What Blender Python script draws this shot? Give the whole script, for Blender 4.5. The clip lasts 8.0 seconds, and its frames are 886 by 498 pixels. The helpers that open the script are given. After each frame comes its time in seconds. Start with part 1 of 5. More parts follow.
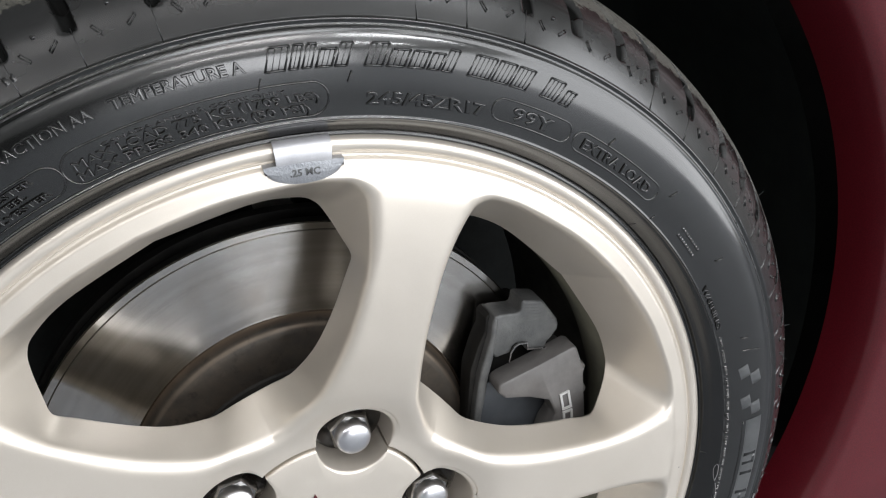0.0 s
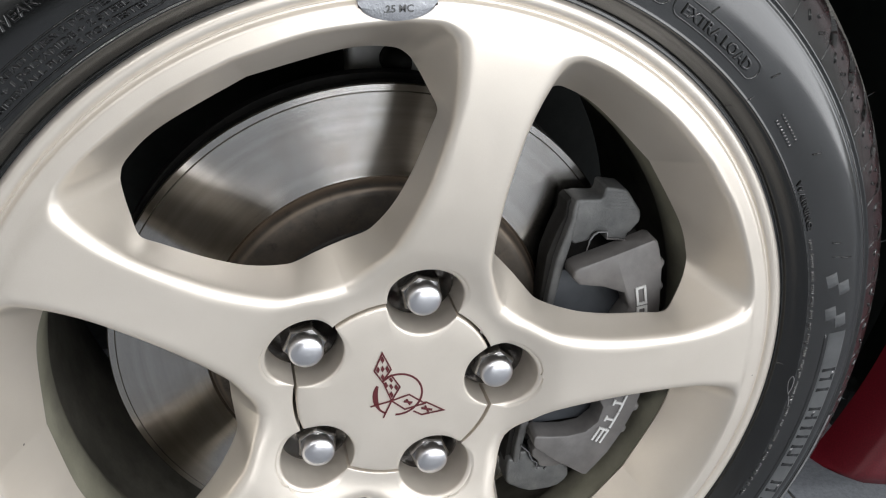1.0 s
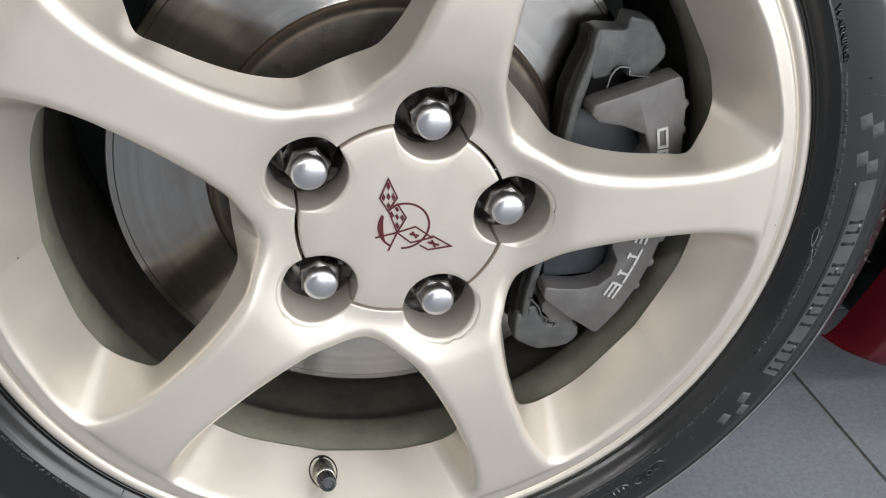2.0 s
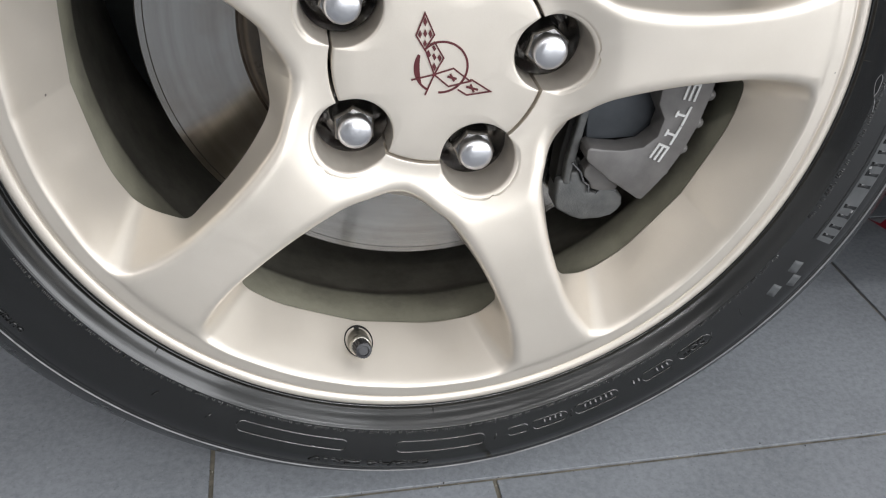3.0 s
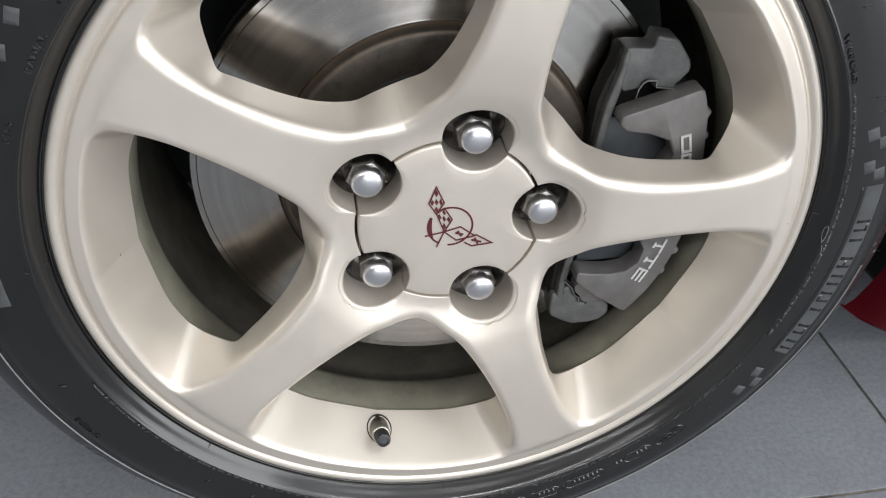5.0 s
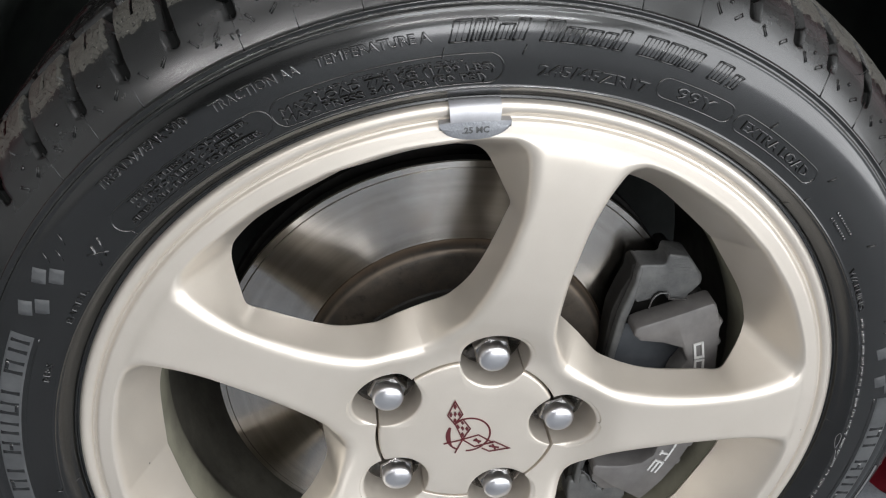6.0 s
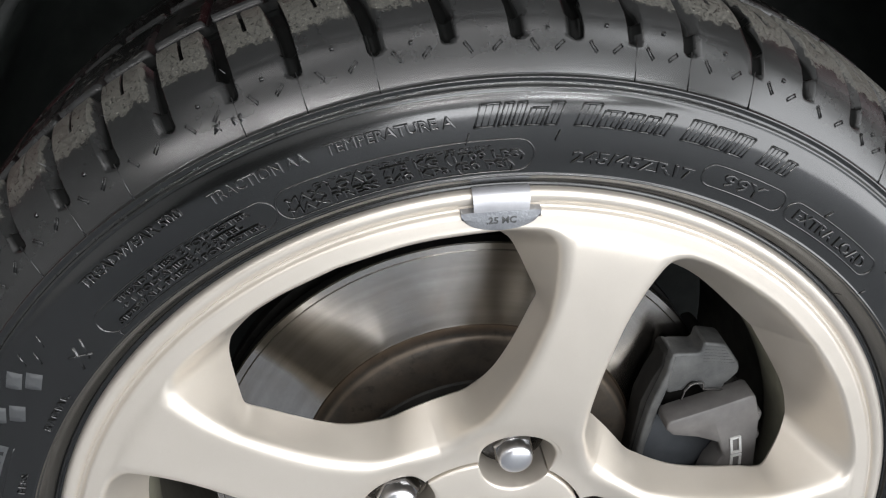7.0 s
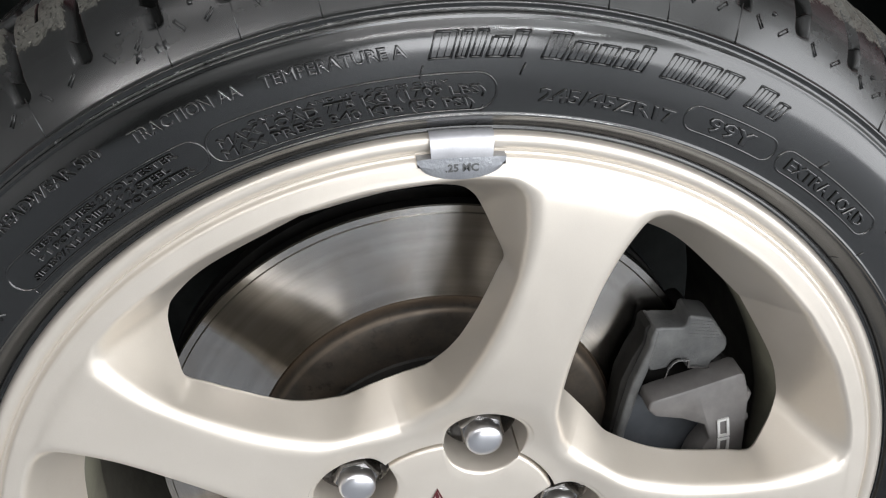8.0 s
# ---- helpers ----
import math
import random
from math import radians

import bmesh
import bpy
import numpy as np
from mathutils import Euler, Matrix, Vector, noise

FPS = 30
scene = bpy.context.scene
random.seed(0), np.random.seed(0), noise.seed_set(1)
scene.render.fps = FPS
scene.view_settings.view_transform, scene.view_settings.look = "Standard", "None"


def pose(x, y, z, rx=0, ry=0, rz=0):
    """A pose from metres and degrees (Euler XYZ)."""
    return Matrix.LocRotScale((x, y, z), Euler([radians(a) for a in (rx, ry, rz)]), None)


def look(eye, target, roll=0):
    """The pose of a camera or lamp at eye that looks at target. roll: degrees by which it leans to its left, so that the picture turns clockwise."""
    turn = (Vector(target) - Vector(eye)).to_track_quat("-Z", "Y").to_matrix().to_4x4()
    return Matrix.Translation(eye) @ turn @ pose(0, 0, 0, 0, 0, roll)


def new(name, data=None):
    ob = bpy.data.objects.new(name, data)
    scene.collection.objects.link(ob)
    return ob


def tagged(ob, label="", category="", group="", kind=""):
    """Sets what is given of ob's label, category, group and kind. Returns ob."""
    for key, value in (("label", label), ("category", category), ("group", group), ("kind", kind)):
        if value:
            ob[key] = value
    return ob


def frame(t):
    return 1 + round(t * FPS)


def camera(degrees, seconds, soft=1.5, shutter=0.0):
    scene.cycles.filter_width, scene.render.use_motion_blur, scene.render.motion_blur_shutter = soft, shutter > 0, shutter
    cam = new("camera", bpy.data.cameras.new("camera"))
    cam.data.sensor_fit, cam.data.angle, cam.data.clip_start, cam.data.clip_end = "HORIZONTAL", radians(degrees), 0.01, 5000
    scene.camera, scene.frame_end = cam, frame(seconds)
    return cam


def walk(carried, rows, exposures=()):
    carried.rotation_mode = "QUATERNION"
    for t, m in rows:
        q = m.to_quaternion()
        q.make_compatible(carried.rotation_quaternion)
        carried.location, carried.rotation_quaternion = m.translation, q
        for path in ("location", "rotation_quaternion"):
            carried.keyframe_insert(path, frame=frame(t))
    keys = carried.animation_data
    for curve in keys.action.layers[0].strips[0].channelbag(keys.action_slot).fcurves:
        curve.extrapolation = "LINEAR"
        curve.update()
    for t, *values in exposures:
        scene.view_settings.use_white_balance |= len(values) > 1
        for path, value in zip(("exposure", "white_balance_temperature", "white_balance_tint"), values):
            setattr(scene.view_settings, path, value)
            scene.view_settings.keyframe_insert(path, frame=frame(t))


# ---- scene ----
cam = camera(54.02, 8.0, 1.15)
# seconds, eye x y z, heading (to the left of +y), pitch, roll
ROWS = [
    (0.0, -0.0782, -0.3801, 0.6623, -20.743, -24.377, 0.148),
    (0.5, -0.0904, -0.3870, 0.6481, -16.307, -25.909, 0.345),
    (1.0, -0.0802, -0.4011, 0.6151, -14.474, -27.029, 2.498),
    (1.5, -0.0743, -0.4104, 0.5818, -13.499, -29.625, 3.160),
    (2.0, -0.0744, -0.4130, 0.5522, -13.313, -31.225, 3.683),
    (2.2, -0.0721, -0.4213, 0.5318, -11.897, -30.945, 3.070),
    (3.3, -0.0760, -0.4310, 0.4787, -10.468, -35.267, 2.411),
    (3.5, -0.0726, -0.4314, 0.4716, -10.236, -35.770, 2.280),
    (4.0, -0.0812, -0.4360, 0.4870, -9.995, -36.737, 2.101),
    (4.5, -0.0820, -0.4448, 0.5295, -9.489, -36.553, 1.916),
    (5.0, -0.0781, -0.4411, 0.6264, -9.555, -36.636, 2.003),
    (5.2, -0.0709, -0.4385, 0.6812, -8.879, -36.340, 1.769),
    (6.3, -0.0764, -0.3851, 0.7152, -7.517, -31.195, 1.103),
    (6.5, -0.0800, -0.3728, 0.7146, -7.577, -30.624, 1.203),
    (7.0, -0.0783, -0.3522, 0.7159, -7.855, -29.991, 1.371),
    (7.5, -0.0761, -0.3380, 0.7071, -8.157, -29.864, 1.592),
    (8.0, -0.0588, -0.3317, 0.6783, -8.320, -29.695, 1.813),
]


def eye_pose(x, y, z, yaw, pitch, roll):
    yaw, pitch = radians(yaw), radians(pitch)
    ahead = Vector((-math.sin(yaw) * math.cos(pitch), math.cos(yaw) * math.cos(pitch), math.sin(pitch)))
    eye = Vector((x, y, z))
    return look(eye, eye + ahead, roll)


walk(cam, [(row[0], eye_pose(*row[1:])) for row in ROWS], [(0.0, -0.12), (1.0, -0.23), (2.0, -0.30), (3.5, -0.24), (5.0, -0.28), (6.5, -0.12), (7.0, -0.04), (8.0, -0.02)])
# ---- end of camera ----

# ---- world, lamps and exposure ----
scene.view_settings.exposure = 0.0
world = bpy.data.worlds.new("world")
world.use_nodes = True
world.node_tree.nodes["Background"].inputs[0].default_value = (0.9, 0.95, 1.0, 1)
world.node_tree.nodes["Background"].inputs[1].default_value = 0.02
scene.world = world

HZ = 0.3133          # height of the hub over the floor
SPOKE = 76.03        # direction of the first spoke, degrees from +x towards +z
CEILING = 2.75

# ceiling luminaires: x, y, length, width, watts
LUMINAIRES = [(x, y, 1.2, 0.11, w) for y, row in ((-1.0, (0, 3, 3, 5)), (-2.6, (22, 22, 22, 34)), (-4.4, (0, 0, 26, 40))) for x, w in zip((-2.7, -1.3, 0.1, 1.5), row) if w]
for lx, ly, llen, lwid, watts in LUMINAIRES:
    lamp = bpy.data.lights.new("tube_light", "AREA")
    lamp.shape, lamp.size, lamp.size_y, lamp.energy = "RECTANGLE", llen, lwid, watts
    lamp.color = (0.95, 0.97, 1.0) if lx > 1 else (1.0, 0.975, 0.98)
    lamp_ob = new("tube_light", lamp)
    lamp_ob.matrix_world = pose(lx, ly, CEILING - 0.075)

SOUTH = -8.0

# overcast daylight through two wide doorways: one in the east wall, one in the south wall
EAST = 2.6
DOOR_Y0, DOOR_Y1, DOOR_Z = -7.4, -0.7, 2.35
GATE_X0, GATE_X1 = -0.2, 2.2


def daylight(at, to, width, watts):
    lamp = bpy.data.lights.new("door_daylight", "AREA")
    lamp.shape, lamp.size, lamp.size_y, lamp.energy, lamp.color = "RECTANGLE", width, DOOR_Z - 0.1, watts, (0.95, 0.97, 1.0)
    new("door_daylight", lamp).matrix_world = look(at, to)


MID_Y, MID_X, MID_Z = (DOOR_Y0 + DOOR_Y1) / 2, (GATE_X0 + GATE_X1) / 2, DOOR_Z / 2 + 0.02
daylight((EAST + 0.06, MID_Y, MID_Z), (0, MID_Y, MID_Z), DOOR_Y1 - DOOR_Y0, 245)
daylight((MID_X, SOUTH - 0.06, MID_Z), (MID_X, 0, MID_Z), GATE_X1 - GATE_X0, 135)


# ---- materials ----
def shader(name, color, rough=0.5, metal=0.0, coat=0.0, spec=0.5):
    m = bpy.data.materials.new(name)
    m.use_nodes = True
    b = m.node_tree.nodes["Principled BSDF"]
    b.inputs["Base Color"].default_value = (*color, 1)
    b.inputs["Roughness"].default_value, b.inputs["Metallic"].default_value = rough, metal
    b.inputs["Coat Weight"].default_value, b.inputs["Specular IOR Level"].default_value = coat, spec
    b.inputs["Coat Roughness"].default_value = 0.08
    return m, m.node_tree, b


def node(tree, kind, **values):
    n = tree.nodes.new(kind)
    for key, value in values.items():
        n.inputs[key.replace("_", " ")].default_value = value
    return n


def noise_of(tree, scale, detail=3.0, rough=0.55, vector=None):
    n = node(tree, "ShaderNodeTexNoise", Scale=scale, Detail=detail, Roughness=rough)
    if vector is None:
        vector = tree.nodes.new("ShaderNodeTexCoord").outputs["Object"]
    tree.links.new(vector, n.inputs["Vector"])
    return n.outputs["Fac"]


def ramp(tree, fac, low, high, a, b):
    r = tree.nodes.new("ShaderNodeValToRGB")
    r.color_ramp.elements[0].position, r.color_ramp.elements[1].position = low, high
    r.color_ramp.elements[0].color, r.color_ramp.elements[1].color = (*a, 1), (*b, 1)
    tree.links.new(fac, r.inputs["Fac"])
    return r.outputs["Color"]


def scalar(tree, fac, low, high, a, b):
    r = node(tree, "ShaderNodeMapRange", From_Min=low, From_Max=high, To_Min=a, To_Max=b)
    tree.links.new(fac, r.inputs["Value"])
    return r.outputs["Result"]


def mix(tree, fac, a, b):
    r = tree.nodes.new("ShaderNodeMix")
    r.data_type = "RGBA"
    for value, slot in ((fac, 0), (a, 6), (b, 7)):
        if isinstance(value, (int, float)):
            r.inputs[slot].default_value = value
        elif isinstance(value, tuple):
            r.inputs[slot].default_value = (*value, 1)
        else:
            tree.links.new(value, r.inputs[slot])
    return r.outputs[2]


def bump(tree, b, height, strength, distance):
    n = node(tree, "ShaderNodeBump", Strength=strength, Distance=distance)
    tree.links.new(height, n.inputs["Height"])
    tree.links.new(n.outputs["Normal"], b.inputs["Normal"])


def radius_of(tree):
    """Distance from the wheel's axle, for surfaces that are built round the hub."""
    co = tree.nodes.new("ShaderNodeTexCoord")
    flat = node(tree, "ShaderNodeVectorMath")
    flat.operation = "MULTIPLY"
    flat.inputs[1].default_value = (1, 0, 1)
    tree.links.new(co.outputs["Object"], flat.inputs[0])
    length = node(tree, "ShaderNodeVectorMath")
    length.operation = "LENGTH"
    tree.links.new(flat.outputs[0], length.inputs[0])
    return length.outputs["Value"]


def alloy_paint():
    m, t, b = shader("champagne_paint", (0.60, 0.565, 0.49), 0.38, 0.6, 0.35)
    b.inputs["Coat Roughness"].default_value = 0.10
    flake = noise_of(t, 2600, 1.0)
    cloud = noise_of(t, 14, 4.0)
    tone = mix(t, scalar(t, cloud, 0.3, 0.7, 0.0, 1.0), (0.655, 0.597, 0.522), (0.710, 0.650, 0.575))
    tone = mix(t, scalar(t, flake, 0.35, 0.65, 0.0, 0.25), tone, (0.75, 0.71, 0.625))
    # a few small stone chips
    cells = node(t, "ShaderNodeTexVoronoi", Scale=26.0)
    t.links.new(t.nodes.new("ShaderNodeTexCoord").outputs["Object"], cells.inputs["Vector"])
    pick = t.nodes.new("ShaderNodeSeparateColor")
    t.links.new(cells.outputs["Color"], pick.inputs[0])
    chip = t.nodes.new("ShaderNodeMath")
    chip.operation = "MULTIPLY"
    t.links.new(scalar(t, cells.outputs["Distance"], 0.022, 0.014, 0.0, 1.0), chip.inputs[0])
    t.links.new(scalar(t, pick.outputs[0], 0.62, 0.66, 0.0, 0.85), chip.inputs[1])
    t.links.new(mix(t, chip.outputs[0], tone, (0.10, 0.09, 0.08)), b.inputs["Base Color"])
    t.links.new(scalar(t, noise_of(t, 60, 3.0), 0.3, 0.7, 0.35, 0.43), b.inputs["Roughness"])
    bump(t, b, noise_of(t, 900, 2.0), 0.06, 0.0003)
    return m


def rubber():
    m, t, b = shader("tyre_rubber", (0.011, 0.012, 0.012), 0.32, 0.0, 0.0, 0.88)
    wear = t.nodes.new("ShaderNodeAttribute")
    wear.attribute_name = "tread_dust"
    wavy = t.nodes.new("ShaderNodeMath")
    wavy.operation = "ADD"
    t.links.new(wear.outputs["Fac"], wavy.inputs[0])
    t.links.new(scalar(t, noise_of(t, 130, 8.0, 0.8), 0.3, 0.7, -0.70, 0.50), wavy.inputs[1])
    patchy = t.nodes.new("ShaderNodeMath")
    patchy.operation = "MULTIPLY"
    t.links.new(scalar(t, wavy.outputs[0], 0.25, 0.60, 0.0, 1.0), patchy.inputs[0])
    t.links.new(scalar(t, wear.outputs["Fac"], 0.02, 0.20, 0.0, 1.0), patchy.inputs[1])
    tread = patchy.outputs[0]
    gate = t.nodes.new("ShaderNodeMath")
    gate.operation = "MULTIPLY"
    t.links.new(tread, gate.inputs[0])
    t.links.new(scalar(t, noise_of(t, 700, 6.0, 0.85), 0.40, 0.60, 0.25, 1.0), gate.inputs[1])
    base = ramp(t, noise_of(t, 22, 5.0), 0.3, 0.75, (0.0024, 0.0026, 0.0024), (0.0050, 0.0053, 0.0050))
    grit = mix(t, scalar(t, noise_of(t, 1100, 4.0, 0.8), 0.35, 0.65, 0.0, 1.0), (0.034, 0.033, 0.027), (0.118, 0.112, 0.092))
    grit = mix(t, scalar(t, noise_of(t, 620, 2.0, 0.5), 0.68, 0.74, 0.0, 0.9), grit, (0.30, 0.29, 0.25))
    t.links.new(mix(t, gate.outputs[0], base, grit), b.inputs["Base Color"])
    gloss = t.nodes.new("ShaderNodeMath")
    gloss.operation = "ADD"
    t.links.new(scalar(t, noise_of(t, 16, 6.0, 0.65), 0.3, 0.7, 0.10, 0.22), gloss.inputs[0])
    around = radius_of(t)
    ends = t.nodes.new("ShaderNodeMath")
    ends.operation = "ADD"
    t.links.new(scalar(t, around, 0.285, 0.296, 0.0, 0.10), ends.inputs[0])
    t.links.new(scalar(t, around, 0.2475, 0.2440, 0.0, 0.06), ends.inputs[1])
    t.links.new(ends.outputs[0], gloss.inputs[1])
    cut = t.nodes.new("ShaderNodeMath")
    cut.operation = "MAXIMUM"
    t.links.new(gloss.outputs[0], cut.inputs[0])
    t.links.new(scalar(t, wear.outputs["Fac"], -0.3, -0.9, 0.0, 0.55), cut.inputs[1])
    rough = t.nodes.new("ShaderNodeMath")
    rough.operation = "MAXIMUM"
    t.links.new(cut.outputs[0], rough.inputs[0])
    t.links.new(scalar(t, gate.outputs[0], 0.0, 1.0, 0.0, 0.9), rough.inputs[1])
    t.links.new(rough.outputs[0], b.inputs["Roughness"])
    t.links.new(scalar(t, wear.outputs["Fac"], -0.3, -0.9, 0.88, 0.1), b.inputs["Specular IOR Level"])
    bump(t, b, noise_of(t, 1400, 3.0), 0.03, 0.0003)
    return m


def disc_steel():
    m, t, b = shader("disc_steel", (0.46, 0.455, 0.45), 0.24, 1.0)
    r = radius_of(t)
    line = t.nodes.new("ShaderNodeCombineXYZ")
    t.links.new(r, line.inputs[0])
    fine = noise_of(t, 1500, 3.0, 0.6, line.outputs[0])
    wide = noise_of(t, 160, 3.0, 0.6, line.outputs[0])
    bare = mix(t, scalar(t, wide, 0.3, 0.7, 0.0, 1.0), (0.355, 0.342, 0.326), (0.470, 0.457, 0.442))
    patina = noise_of(t, 17, 5.0, 0.65)
    t.links.new(mix(t, scalar(t, patina, 0.46, 0.74, 0.0, 0.55), bare, (0.26, 0.215, 0.172)), b.inputs["Base Color"])
    t.links.new(scalar(t, fine, 0.3, 0.7, 0.15, 0.21), b.inputs["Roughness"])
    tangent = t.nodes.new("ShaderNodeTangent")
    tangent.direction_type, tangent.axis = "RADIAL", "Y"
    t.links.new(tangent.outputs[0], b.inputs["Tangent"])
    b.inputs["Anisotropic"].default_value = 1.0
    b.inputs["Anisotropic Rotation"].default_value = 0.25
    bump(t, b, fine, 0.10, 0.0002)
    return m


def rusty_iron():
    m, t, b = shader("rusty_iron", (0.12, 0.09, 0.07), 0.46, 0.6)
    tone = ramp(t, noise_of(t, 45, 6.0, 0.7), 0.32, 0.68, (0.052, 0.047, 0.042), (0.100, 0.082, 0.064))
    tone = mix(t, scalar(t, noise_of(t, 120, 4.0, 0.7), 0.58, 0.72, 0.0, 0.8), tone, (0.030, 0.026, 0.023))
    # a browner ring where the hat meets the friction face
    tone = mix(t, scalar(t, radius_of(t), 0.1048, 0.1066, 0.0, 0.5), tone, (0.165, 0.115, 0.074))
    # and a paler brown ring at the corner
    corner = t.nodes.new("ShaderNodeMath")
    corner.operation = "MULTIPLY"
    t.links.new(scalar(t, radius_of(t), 0.1010, 0.1022, 0.0, 0.22), corner.inputs[0])
    t.links.new(scalar(t, radius_of(t), 0.1044, 0.1034, 0.0, 1.0), corner.inputs[1])
    tone = mix(t, corner.outputs[0], tone, (0.27, 0.205, 0.145))
    t.links.new(tone, b.inputs["Base Color"])
    t.links.new(scalar(t, noise_of(t, 70, 4.0), 0.3, 0.7, 0.36, 0.58), b.inputs["Roughness"])
    bump(t, b, noise_of(t, 260, 4.0), 0.18, 0.0005)
    return m


def cast_metal(name, a, c, rough, metal, grain=0.25):
    m, t, b = shader(name, a, rough, metal)
    t.links.new(ramp(t, noise_of(t, 55, 5.0, 0.65), 0.3, 0.7, a, c), b.inputs["Base Color"])
    bump(t, b, noise_of(t, 900, 3.0), grain, 0.0004)
    return m


def barrel_dirt_and_shade():
    m, t, b = shader("dusty_shaded_barrel", (0.16, 0.14, 0.115), 0.6, 0.0, 0.0, 0.3)
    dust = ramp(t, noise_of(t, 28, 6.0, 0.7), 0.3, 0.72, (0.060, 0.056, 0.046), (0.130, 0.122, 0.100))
    outer_tone = ramp(t, noise_of(t, 20, 6.0, 0.7), 0.3, 0.72, (0.135, 0.131, 0.098), (0.225, 0.218, 0.168))
    # painted shade: the dusty tone darkens inboard and lightens towards the street side
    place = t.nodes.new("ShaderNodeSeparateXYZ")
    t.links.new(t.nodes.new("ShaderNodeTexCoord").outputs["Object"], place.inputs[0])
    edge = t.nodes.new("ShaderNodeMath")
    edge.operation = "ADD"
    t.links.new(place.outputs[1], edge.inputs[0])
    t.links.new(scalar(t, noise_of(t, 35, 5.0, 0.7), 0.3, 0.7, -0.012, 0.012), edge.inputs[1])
    t.links.new(mix(t, scalar(t, edge.outputs[0], 0.036, 0.070, 0.0, 1.0), outer_tone, dust), b.inputs["Base Color"])
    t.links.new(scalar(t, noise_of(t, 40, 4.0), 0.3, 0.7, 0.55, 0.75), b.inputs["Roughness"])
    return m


def tile_stone():
    m, t, b = shader("slate_tile", (0.10, 0.105, 0.112), 0.42, 0.0, 0.0, 0.3)
    info = t.nodes.new("ShaderNodeObjectInfo")
    geo = t.nodes.new("ShaderNodeNewGeometry")
    cloud = noise_of(t, 9, 5.0, 0.6, geo.outputs["Position"])
    speck = noise_of(t, 520, 2.0, 0.6, geo.outputs["Position"])
    tone = ramp(t, cloud, 0.25, 0.78, (0.228, 0.243, 0.263), (0.300, 0.319, 0.345))
    tone = mix(t, scalar(t, speck, 0.66, 0.74, 0.0, 0.7), tone, (0.42, 0.43, 0.44))
    tone = mix(t, scalar(t, speck, 0.36, 0.27, 0.0, 0.5), tone, (0.07, 0.076, 0.084))
    mottle = noise_of(t, 190, 8.0, 0.75, geo.outputs["Position"])
    tone = mix(t, scalar(t, mottle, 0.48, 0.70, 0.0, 0.55), tone, (0.37, 0.386, 0.41))
    tone = mix(t, scalar(t, mottle, 0.50, 0.28, 0.0, 0.45), tone, (0.120, 0.128, 0.140))
    t.links.new(mix(t, scalar(t, info.outputs["Random"], 0, 1, 0.0, 0.22), tone, (0.10, 0.106, 0.114)), b.inputs["Base Color"])
    t.links.new(scalar(t, noise_of(t, 35, 4.0, 0.6, geo.outputs["Position"]), 0.3, 0.7, 0.40, 0.52), b.inputs["Roughness"])
    bump(t, b, noise_of(t, 180, 5.0, 0.7, geo.outputs["Position"]), 0.03, 0.0005)
    return m


def red_paint():
    m, t, b = shader("red_body_paint", (0.085, 0.004, 0.008), 0.32, 0.1, 0.35)
    t.links.new(ramp(t, noise_of(t, 900, 1.0), 0.4, 0.6, (0.078, 0.003, 0.007), (0.10, 0.005, 0.010)), b.inputs["Base Color"])
    return m


PAINT, RUBBER, STEEL, RUST, BARREL = alloy_paint(), rubber(), disc_steel(), rusty_iron(), barrel_dirt_and_shade()
TILE, RED = tile_stone(), red_paint()
CALIPER = cast_metal("caliper_grey", (0.118, 0.113, 0.110), (0.170, 0.163, 0.159), 0.50, 0.3, 0.2)
SLATE = cast_metal("slate_piston", (0.055, 0.061, 0.069), (0.080, 0.087, 0.097), 0.5, 0.2, 0.1)
BRACKET = cast_metal("bracket_iron", (0.075, 0.078, 0.079), (0.155, 0.156, 0.153), 0.52, 0.4, 0.7)
DARK = cast_metal("black_plastic", (0.005, 0.006, 0.0055), (0.013, 0.0155, 0.0135), 0.55, 0.0)
DARK.node_tree.nodes["Principled BSDF"].inputs["Specular IOR Level"].default_value = 0.3
NEARBLACK = cast_metal("near_black_metal", (0.008, 0.008, 0.008), (0.022, 0.021, 0.019), 0.65, 0.1)
NEARBLACK.node_tree.nodes["Principled BSDF"].inputs["Specular IOR Level"].default_value = 0.2
BRIGHT = cast_metal("polished_cap", (0.66, 0.66, 0.68), (0.74, 0.74, 0.76), 0.31, 1.0, 0.015)
HEXMETAL = cast_metal("dark_chrome", (0.27, 0.262, 0.255), (0.36, 0.352, 0.345), 0.18, 1.0, 0.05)
CLIPSTEEL = cast_metal("plated_clip", (0.50, 0.50, 0.52), (0.64, 0.64, 0.66), 0.42, 0.55, 0.15)
LEAD = cast_metal("wheel_weight_metal", (0.30, 0.31, 0.33), (0.46, 0.47, 0.49), 0.42, 0.8, 0.8)
PALECAST = cast_metal("pale_cast_aluminium", (0.42, 0.42, 0.41), (0.56, 0.56, 0.54), 0.5, 0.1, 0.4)
CAPBLACK = cast_metal("ribbed_cap_plastic", (0.022, 0.022, 0.025), (0.040, 0.040, 0.044), 0.42, 0.0, 0.1)
EMBLEM = cast_metal("dark_red_print", (0.070, 0.010, 0.013), (0.10, 0.013, 0.017), 0.4, 0.0, 0.02)
SILVER = cast_metal("silver_print", (0.50, 0.50, 0.49), (0.58, 0.58, 0.57), 0.4, 0.1, 0.05)
PALE = cast_metal("pale_rubber", (0.15, 0.15, 0.155), (0.30, 0.30, 0.305), 0.6, 0.0, 0.4)
HATCH = cast_metal("hatched_rubber", (0.042, 0.044, 0.046), (0.075, 0.078, 0.080), 0.6, 0.0, 0.4)
